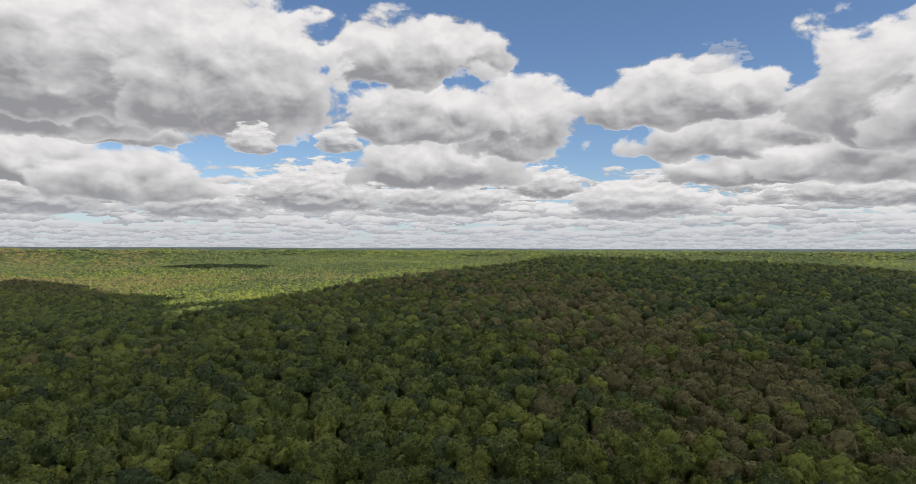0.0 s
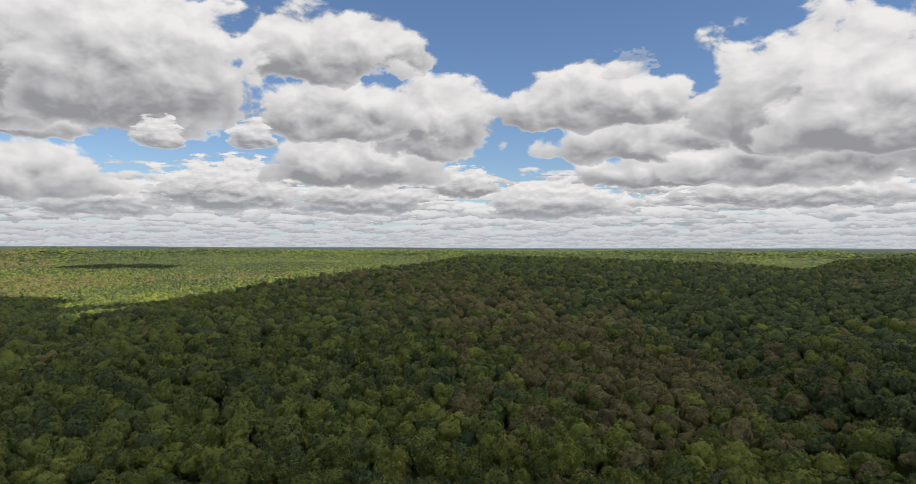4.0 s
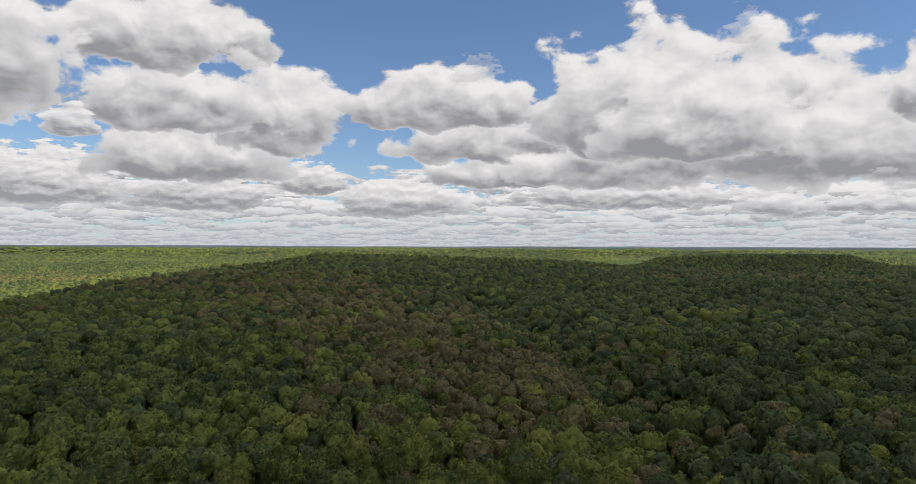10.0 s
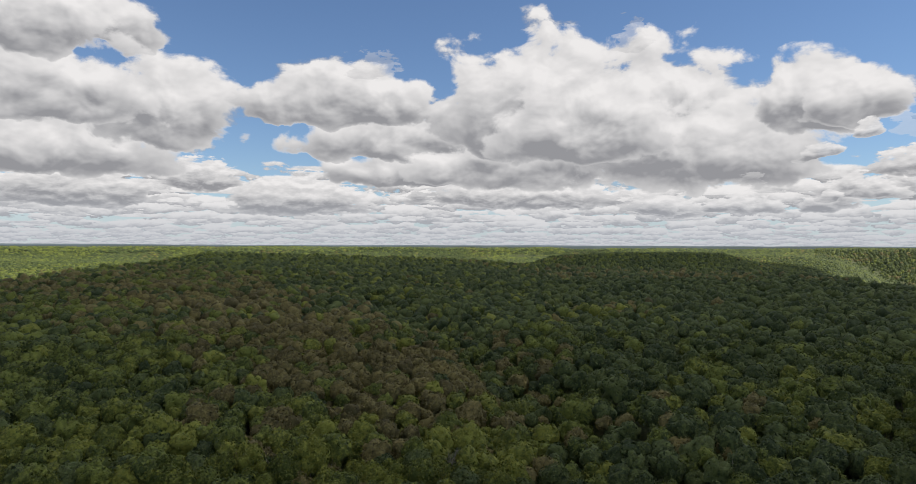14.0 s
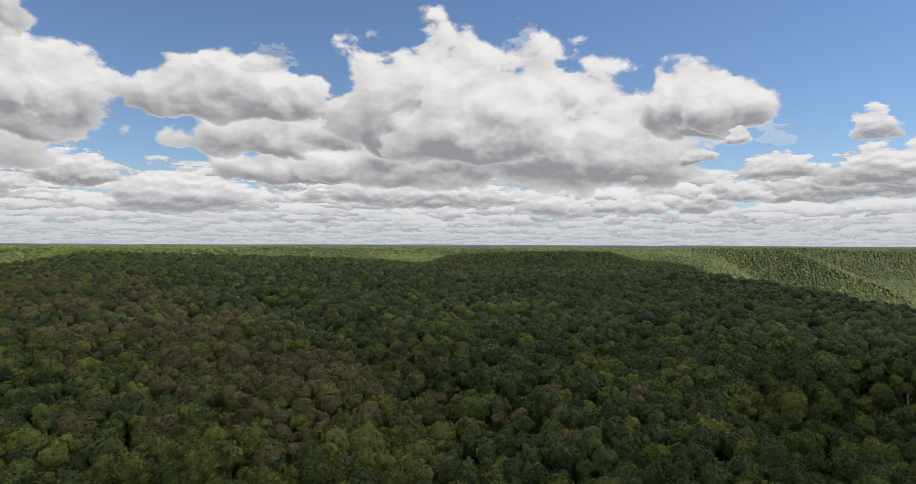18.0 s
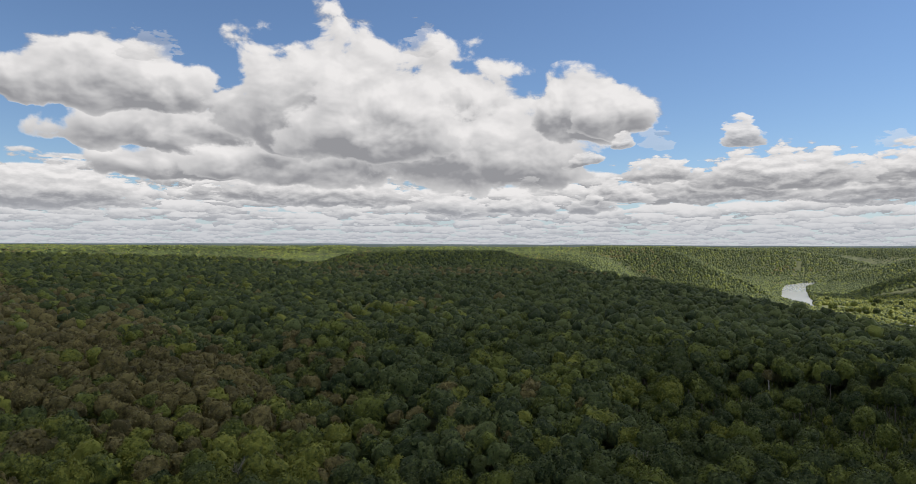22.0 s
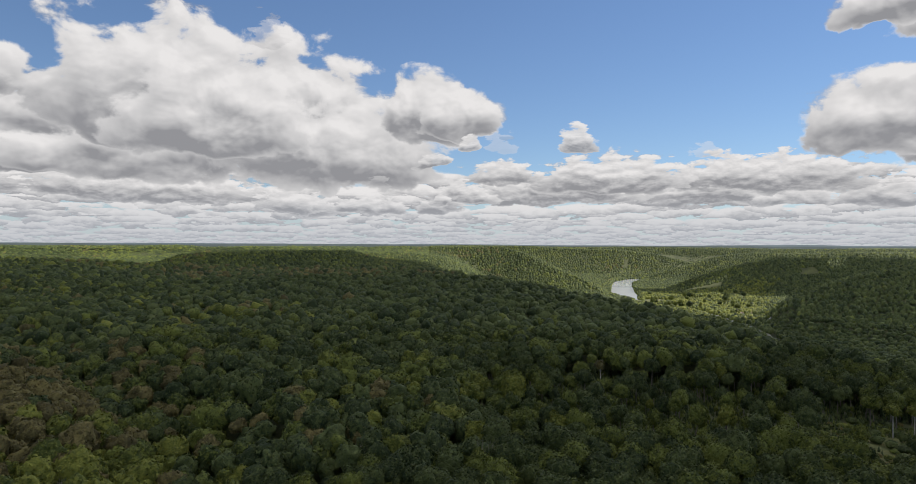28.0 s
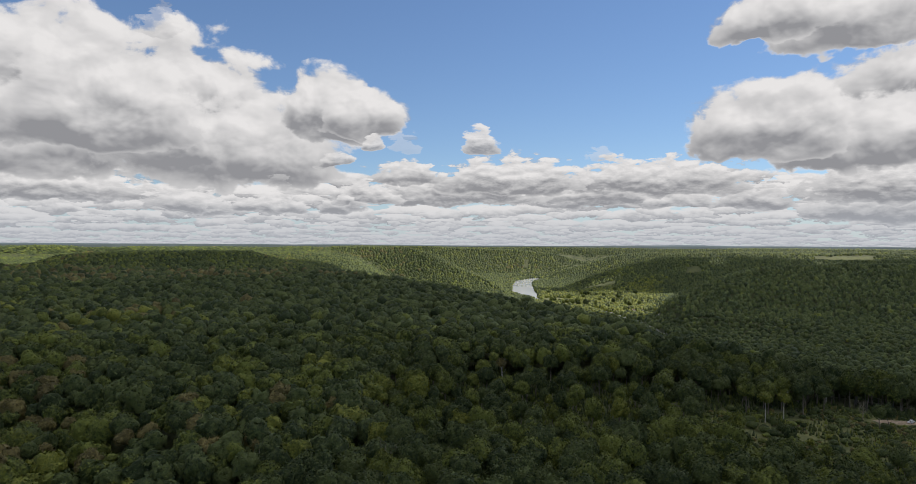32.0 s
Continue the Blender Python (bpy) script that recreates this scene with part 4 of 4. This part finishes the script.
FOREST = "trees of the wood"
MODELS = {
    0: [tree("oak_tree" if k % 2 else "ash_tree", 0, 300 + k, 19 + k % 3, 5.4, 0.38, 3, 700, 0.37,
             "tall broad-crowned oak in full green leaf" if k % 2 else "tall green ash with a loose domed crown", group=FOREST) for k in range(6)],
    1: [tree("maple_tree" if k % 2 else "beech_tree", 1, 320 + k, 19.5 + k % 2, 5.2, 0.38, 3, 700, 0.37, "dark green maple with a dense rounded crown" if k % 2 else "dark green beech with a broad domed crown", group=FOREST) for k in range(6)],
    2: [tree("birch_tree", 2, 340 + k, 15 + 2 * (k % 3), 4.0, 0.3, 2, 800, 0.30, "yellow-green young birch with an airy crown", group=FOREST) for k in range(5)],
    3: [tree("withered_tree", 3, 360 + k, 16 + k % 3, 4.6, 0.4, 2, 620, 0.26, "thin browned tree that insects have half stripped", core=0.5, limbs=9, twigs=4, group=FOREST) for k in range(5)],
}
YOUNG = [tree("young_tree", (1, 0, 1, 2, 0)[k], 420 + k, 11 + k % 2, 2.9, 0.22, 2, 480, 0.25, ("dark green young maple with a full low crown", "green young oak with a narrow crown",
         "dark narrow young tree in thicket", "yellow-green young birch in thicket", "green young tree with a loose narrow crown")[k], limbs=3, group="young trees of the slope") for k in range(5)]
EDGE = [tree("hornbeam_tree", (1, 0, 1)[k], 440 + k, 15 + k, 4.4, 0.24, 3, 800, 0.30, "broad dark green tree at the edge of rough grass", limbs=4, group="trees at the edge of the clearing") for k in range(3)]
TALL = [tree("slender_tree", 2, 380 + k, 16.5, 4.2, 0.52, 2, 600, 0.32, "slender pale-barked tree standing alone among shrubs", bark=PALE_BARK, limbs=6, twigs=2, core=0.6, group="trees left in the clearing") for k in range(3)]
DEAD = [tree("dead_tree", None, 390 + k, 15.5, 4.2, 0.30, 0, 0, 0, "bare grey dead tree among green crowns", bark=DEAD_BARK, limbs=13, twigs=7, group="dead trees") for k in range(3)]
RUST = tree("rusty_tree", 3, 399, 18, 2.6, 0.55, 2, 320, 0.27, "dying tree with rust-brown leaves on a pale bare trunk", bark=PALE_BARK, limbs=6, twigs=3, core=0.4)


def shrub(seed, tone, radius, tall, label):
    rng = np.random.default_rng(seed)
    root = tagged(new("shrub"), label, "shrub", "shrubs of the clearing")
    bm = bmesh.new()
    for k in range(4):
        a = 1.6 * k + rng.uniform(-0.3, 0.3)
        limb(bm, rng, (0, 0, -0.2), (math.cos(a) * 0.5, math.sin(a) * 0.5, 1), tall * 0.7, 0.05, 0, 4)
    part("stems", bm, BARK, root)
    v, f = bough_template(seed, 2, 180, 0.2 / radius, levels=0)
    lo, hi = v[:, 2].min(), v[:, 2].max()
    soup("foliage", np.stack([v[:, 0] * radius, v[:, 1] * radius, 0.15 + (v[:, 2] - lo) / (hi - lo) * (tall - 0.15)], -1), f, LONE_LEAVES[tone], root)
    return root


SHRUBS = [shrub(400, 1, 2.2, 2.5, "dense dark green shrub on the slope"), shrub(401, 0, 2.6, 2.2, "rounded green shrub in rough grass"),
          shrub(402, 1, 1.6, 3.4, "dark upright young tree in scrub"), shrub(403, 2, 2.0, 1.8, "yellow-green shrub in rough grass")]


def stand(model, x, y, rng, low=0.78, high=1.24):
    """A copy of a model on the ground."""
    s = float(rng.uniform(low, high))
    m = pose(x, y, float(ground(x, y)), 0, 0, float(rng.uniform(0, 360))) @ Matrix.Diagonal((s, s, s * float(rng.uniform(0.94, 1.06)), 1))
    made = copy_thing(model, Matrix())
    made.matrix_basis = m
    return made


SET_APART = []            # spots kept free for the trees with a look of their own


def spot(az, r):
    return r * math.sin(radians(az)), r * math.cos(radians(az))


rng = np.random.default_rng(77)
for k, (az, r) in enumerate(((34.0, 262), (28.7, 207), (13.5, 205), (63.2, 206), (51.5, 208), (44.0, 215), (-9.5, 218), (100.8, 370))):
    x, y = spot(az, r)
    SET_APART.append((x, y, 5))
    stand(DEAD[k % 3], x, y, rng, *((1.2, 1.36) if k < 7 else (0.75, 0.8)))
x, y = spot(72.9, 350)
SET_APART.append((x, y, 4))
stand(RUST, x, y, rng, 1.12, 1.14)
for k, (az, r) in enumerate(((94.2, 337), (98.4, 393), (95.5, 346), (89.8, 262))):
    x, y = spot(az, r)
    SET_APART.append((x, y, 5))
    stand(TALL[k % 3], x, y, rng, 0.84, 1.0)

xs, ys, rng = plan_points(163, 376, 7.5, -38, 107, 11)
near = lone_zone(xs, ys)
xs, ys = xs[near], ys[near]
open_land, thicket = clearing(xs, ys), young_wood(xs, ys)
kinds = kind_of(xs, ys, rng)
for x, y, kind, bare, low in zip(xs, ys, kinds, open_land, thicket):
    if any(math.hypot(x - a, y - b) < c for a, b, c in SET_APART):
        continue
    models = MODELS[int(kind)]
    if rng.random() < max(bare, low * 0.80):
        continue
    stand(models[int(rng.integers(len(models)))], x, y, rng, *((0.95, 1.3) if kind == 2 else (0.70, 1.08)) if low < 0.5 else (0.62, 0.95))

xs, ys, rng = plan_points(225, 378, 9.0, 58, 107, 16)
bares, lows = clearing(xs, ys), young_wood(xs, ys)
count = 0
for x, y, bare, low in zip(xs, ys, bares, lows):
    deep = math.hypot(x, y)
    if low < 0.4 or count > 298 or rng.random() < bare * (0.35 if deep < 296 else 0.9) or rng.random() < 0.18 or any(math.hypot(x - a, y - b) < 2.5 for a, b, c in SET_APART):
        continue
    stand(YOUNG[int(rng.choice(5, p=(0.3, 0.22, 0.22, 0.1, 0.16)))], x, y, rng, *((1.0, 1.5) if rng.random() < 0.24 else (0.38, 0.8)))
    count += 1

xs, ys, rng = plan_points(366, 428, 7.0, 83, 107.5, 18)
for x, y, bare in zip(xs, ys, clearing(xs, ys)):
    if bare < 0.4 and (math.hypot(x, y) > 372 or rng.random() < 0.6) and near_line(np.array([x]), np.array([y]), ((101.6, 374), (104.5, 385), (109, 392)))[0] > 6 and (math.hypot(x, y) > 372 or math.degrees(math.atan2(x, y)) > 85):
        stand(EDGE[int(rng.integers(3))], x, y, rng, 0.82, 1.22)

def spire(seed):
    """A sapling: three ragged skirts under a pointed tip."""
    rng = np.random.default_rng(seed)
    pieces = []
    for z, q, tip in ((-1.2, 0.95, 0.0), (-0.6, 0.74, 0.6), (0.0, 0.48, 1.25)):
        a = np.arange(7) * 2 * np.pi / 7 + rng.uniform(-0.3, 0.3, 7)
        w = q * rng.uniform(0.6, 1.25, 7)
        ring = np.stack([np.cos(a) * w, np.sin(a) * w, z + rng.uniform(-0.25, 0.25, 7)], -1)
        v = np.concatenate([ring, [(rng.uniform(-0.1, 0.1), rng.uniform(-0.1, 0.1), tip)]])
        pieces.append((v, np.array([[k, (k + 1) % 7, 7] for k in range(7)])))
    v, f = merged(pieces)
    return merged([(v, f), fringe(seed, v, f, 24, 0.16, -2)])


xs, ys, rng = plan_points(225, 404, 2.7, 60, 107, 13)
keep = (young_wood(xs, ys) > 0.25) & (value_noise(xs, ys, 14) > 0.14 + 0.2 * clearing(xs, ys) + 0.08 * ramp01(np.degrees(np.arctan2(xs, ys)), 90, 95) * ramp01(np.hypot(xs, ys), 285, 305))
keep &= near_line(xs, ys, ((101.6, 374), (104.5, 385), (109, 392))) > 5
xs, ys = xs[keep], ys[keep]
size = rng.uniform(0.8, 1.75, len(xs))
wood("undergrowth", [spire(500 + k) for k in range(8)], xs, ys, size, size * rng.uniform(1.5, 2.7, len(xs)) * (1 - 0.45 * clearing(xs, ys)),
     kind_of(xs, ys, rng), rng.random(len(xs)), "dense pointed saplings, brambles and scrub on the slope", 1.5)

xs, ys, rng = plan_points(245, 404, 2.9, 84, 107, 14)
keep = (clearing(xs, ys) > 0.3) & (value_noise(xs + 33, ys, 17) * 0.6 + value_noise(xs, ys, 6) * 0.4 > 0.40)
keep &= near_line(xs, ys, ((101.6, 374), (104.5, 385), (109, 392))) > 5
xs, ys = xs[keep], ys[keep]
size = rng.uniform(0.8, 2.0, len(xs))
wood("bushes", [leafy_lump(520 + k, 1, 26, 0.14) for k in range(8)], xs, ys, size, size * rng.uniform(0.7, 1.3, len(xs)),
     np.where(rng.random(len(xs)) < 0.3, 3, rng.integers(0, 2, len(xs))), rng.random(len(xs)), "low green and brown bushes in rough grass", 0.9)

xs, ys, rng = plan_points(240, 402, 5.2, 56, 107, 12)
chance = clearing(xs, ys)
count = 0
for x, y, bare in zip(xs, ys, chance):
    thin = 0.5 if math.hypot(x, y) > 300 and math.degrees(math.atan2(x, y)) > 92 else 0.62
    if bare < 0.4 or count >= 296 or rng.random() > thin or near_line(np.array([x]), np.array([y]), ((101.6, 374), (104.5, 385), (109, 392)))[0] < 5 or any(math.hypot(x - a, y - b) < 1.5 for a, b, c in SET_APART):
        continue
    stand(SHRUBS[int(rng.choice(4, p=(0.4, 0.25, 0.25, 0.1)))], x, y, rng, 0.6, 1.35)
    count += 1

# the models themselves become trees behind the drone
for k, model in enumerate([m for q in MODELS.values() for m in q] + TALL + DEAD + [RUST] + SHRUBS + YOUNG + EDGE):
    x, y = spot(130 + 5.5 * k, 120 + 18 * (k % 5))
    model.matrix_basis = pose(x, y, float(ground(x, y)))


# ---- pines, and big trees on the river bank ----
def pine(seed):
    rng = np.random.default_rng(seed)
    root = tagged(new("pine_tree"), "dark green pine standing above broadleaf woods", "tree", "pines")
    bm = bmesh.new()
    tube(bm, [(0, 0, -0.6), (0.1, 0, 9), (0, 0.1, 24)], [0.38, 0.26, 0.04], 6)
    part("trunk", bm, BARK, root)
    pieces = []
    for k in range(13):
        z, q = 5 + 1.5 * k, 4.6 * (1 - k / 14) ** 0.9
        v, f = sprays(rng, (0, 0, 0), 1.0, 34 - 2 * k, 0.34, -0.5)
        pieces.append((v * (q, q, 0.9) + (0, 0, z), f))
    v, f = merged(pieces)
    soup("crown", v, f, LONE_LEAVES[1], root)
    return root


PINES = [pine(600 + k) for k in range(2)]
rng = np.random.default_rng(61)
for k, (az, r) in enumerate(((-27.5, 1480), (-26.6, 1510), (-24.2, 1450), (-22.9, 1500), (-20, 1700), (-16.5, 1650), (-12, 1900), (-8, 1800), (98.5, 1560), (99.6, 1600), (100.8, 1580),
                             (102.1, 1620), (103.3, 1560), (97.2, 1640), (95.8, 1700), (93.9, 1690))):
    x, y = spot(az, r)
    stand(PINES[k % 2], x, y, rng, 0.9, 1.25)
for k in range(34):
    az, r = rng.uniform(76.8, 84.6), rng.uniform(1720, 2250)
    x, y = spot(az, r)
    if float(river_distance(x, y)) > float(half_width(x, y)) + 14:
        models = MODELS[int(rng.choice((0, 0, 1, 2)))]
        stand(models[int(rng.integers(len(models)))], x, y, rng, 1.05, 1.5)
for k, model in enumerate(PINES):
    x, y = spot(-100 - 9 * k, 210)
    model.matrix_basis = pose(x, y, float(ground(x, y)))

# ---- the track, a parked car, houses and the valley road ----
def strip(name, spots, half, mat, lift):
    """A ribbon laid over the ground through spots of azimuth and distance."""
    pts = [Vector((*spot(a, r), 0)) for a, r in spots]
    line = [p.lerp(q, k / 10) for p, q in zip(pts, pts[1:]) for k in range(10)] + [pts[-1]]
    verts, faces = [], []
    for k, p in enumerate(line):
        d = (line[min(k + 1, len(line) - 1)] - line[max(k - 1, 0)]).normalized()
        side = Vector((-d.y, d.x, 0))
        for e in (-1.0, -0.5, 0.0, 0.5, 1.0):
            q = p + side * half * e * (1 + 0.12 * noise.noise(p * 0.11))
            verts.append((q.x, q.y, float(ground(q.x, q.y)) + lift * (1 - 0.6 * abs(e))))
        if k:
            b = 5 * k
            faces += [(b - 5 + c, b - 4 + c, b + 1 + c, b + c) for c in range(4)]
    return mesh_object(name, verts, faces, [mat])


def plain_material(name, one, two, scale, rough, metal=0.0):
    mat, n = material(name)
    shader, out = n.add("ShaderNodeBsdfPrincipled"), n.add("ShaderNodeOutputMaterial")
    at = n.add("ShaderNodeTexCoord").outputs["Object"]
    n.join(n.mix(n.step(n.noise(at, scale, 5.0, 0.65), 0.35, 0.65), (*one, 1), (*two, 1)), shader.inputs["Base Color"])
    shader.inputs["Roughness"].default_value, shader.inputs["Metallic"].default_value = rough, metal
    n.join(shader.outputs[0], out.inputs[0])
    return mat


DIRT = plain_material("dirt", (0.22, 0.165, 0.115), (0.38, 0.30, 0.22), 0.5, 0.95)
GRAVEL = plain_material("gravel", (0.32, 0.31, 0.29), (0.50, 0.48, 0.45), 0.3, 0.9)
tagged(strip("track", ((101.6, 374), (102.6, 379), (104.5, 385), (109, 392), (114, 398)), 3.4, DIRT, 0.35), "pale dirt track through rough grass", "track", kind="structure")
tagged(strip("road", ((85.35, 1920), (85.5, 1800), (85.7, 1650), (85.9, 1500)), 7.0, GRAVEL, 0.6), "pale gravel road along the valley floor", "road", kind="structure")


def block(x0, x1, y0, y1, z0, z1, bevel=0.0, top=1.0):
    """A box, narrowed at the top, with softened edges."""
    bm = bmesh.new()
    bmesh.ops.create_cube(bm, size=1)
    for q in bm.verts:
        f = top if q.co.z > 0 else 1.0
        q.co = ((x0 + x1) / 2 + q.co.x * (x1 - x0) * f, (y0 + y1) / 2 + q.co.y * (y1 - y0) * f, z0 if q.co.z < 0 else z1)
    if bevel:
        bmesh.ops.bevel(bm, geom=bm.edges[:], offset=bevel, segments=2, affect="EDGES")
    return bm


WHITE_PAINT = plain_material("white_paint", (0.74, 0.74, 0.72), (0.80, 0.80, 0.79), 2.0, 0.35)
DARK_GLASS = plain_material("dark_glass", (0.02, 0.022, 0.025), (0.03, 0.032, 0.035), 1.0, 0.08)
RUBBER = plain_material("rubber", (0.02, 0.02, 0.02), (0.035, 0.035, 0.035), 6.0, 0.85)
STEEL = plain_material("steel", (0.45, 0.45, 0.46), (0.6, 0.6, 0.6), 8.0, 0.3, 1.0)
SIDING = plain_material("siding", (0.55, 0.53, 0.48), (0.68, 0.66, 0.60), 0.8, 0.7)
ROOFING = plain_material("roofing", (0.16, 0.12, 0.10), (0.26, 0.20, 0.165), 1.5, 0.85)


def wheel_mesh(radius, width):
    bm = bmesh.new()
    bmesh.ops.create_cone(bm, cap_ends=True, segments=18, radius1=radius, radius2=radius, depth=width, matrix=Matrix.Rotation(radians(90), 4, "X"))
    bmesh.ops.bevel(bm, geom=[e for e in bm.edges if len(e.link_faces) == 2 and e.calc_face_angle(0) > 1], offset=radius * 0.12, segments=2, affect="EDGES")
    return bm


car = tagged(new("car"), "white parked car on the dirt track", "car")
part("body", block(-2.2, 2.2, -0.88, 0.88, 0.32, 0.95, 0.12, 0.97), WHITE_PAINT, car)
part("cabin", block(-1.45, 1.35, -0.80, 0.80, 0.93, 1.48, 0.10, 0.82), WHITE_PAINT, car)
for y0, y1 in ((-0.79, -0.70), (0.70, 0.79)):
    part("side_window", block(-1.15, 1.05, y0, y1, 1.02, 1.36, 0.02, 0.92), DARK_GLASS, car, "dark tinted side window")
part("windscreen", block(1.05, 1.33, -0.66, 0.66, 1.0, 1.38, 0.03, 0.9), DARK_GLASS, car, "dark windscreen")
part("rear_window", block(-1.43, -1.15, -0.66, 0.66, 1.0, 1.38, 0.03, 0.9), DARK_GLASS, car, "dark rear window")
for x0 in (-1.35, 1.4):
    for y0 in (-0.80, 0.80):
        wheel = part("wheel", wheel_mesh(0.33, 0.22), RUBBER, car, "black tyre")
        wheel.location = (x0, y0, 0.33)
        hub = part("rim", wheel_mesh(0.2, 0.235), STEEL, wheel, "steel wheel rim")
for y0 in (-0.6, 0.6):
    part("headlight", block(2.12, 2.22, y0 - 0.18, y0 + 0.18, 0.62, 0.78, 0.03), STEEL, car, "clear headlight")
    part("tail_light", block(-2.22, -2.12, y0 - 0.14, y0 + 0.14, 0.66, 0.82, 0.03), plain_material("red_lens", (0.25, 0.02, 0.02), (0.3, 0.03, 0.03), 3.0, 0.2), car, "red tail light")
x, y = spot(103.75, 382.5)
car.matrix_basis = pose(x, y, float(ground(x, y)) + 0.36, 0, 0, -38)


def house(length, depth, tall, az, r, turn, label):
    """A plain gabled house."""
    root = tagged(new("house"), label, "house", "houses by the river")
    part("wall", block(-length / 2, length / 2, -depth / 2, depth / 2, -1.2, tall), SIDING, root)
    bm = bmesh.new()
    e, top = 0.5, tall + depth * 0.32
    a = [bm.verts.new((sx * (length / 2 + e), sy * (depth / 2 + e), tall - 0.1)) for sx in (-1, 1) for sy in (-1, 1)]
    b = [bm.verts.new((sx * (length / 2 + e), 0, top)) for sx in (-1, 1)]
    for q in ((a[0], a[2], b[1], b[0]), (a[3], a[1], b[0], b[1]), (a[1], a[0], b[0]), (a[2], a[3], b[1]), (a[0], a[1], a[3], a[2])):
        bm.faces.new(q)
    roof = part("roof", bm, ROOFING, root, "brown shingled gable roof")
    part("chimney", block(length * 0.2, length * 0.2 + 0.8, -0.4, 0.4, tall + 0.8, top + 0.9), ROOFING, roof)
    part("door", block(-0.5, 0.5, -depth / 2 - 0.06, -depth / 2 + 0.02, 0.0, 2.05), ROOFING, root, "brown front door")
    for x0 in (-length * 0.33, length * 0.33):
        for s0 in (-1, 1):
            y0 = s0 * depth / 2
            window = part("window", block(x0 - 0.7, x0 + 0.7, y0 - 0.06, y0 + 0.06, 0.9, 2.2), WHITE_PAINT, root, "white framed window")
            part("pane", block(x0 - 0.6, x0 + 0.6, y0 - 0.09, y0 + 0.09, 1.0, 2.1), DARK_GLASS, window)
    x, y = spot(az, r)
    root.matrix_basis = pose(x, y, float(ground(x, y)) + 0.3, 0, 0, turn)
    return root


house(16, 8, 3.2, 84.05, 1795, 12, "pale single-storey house by the river among trees")
house(12, 7, 3.0, 84.75, 1812, -6, "small pale house with a brown roof near the river")
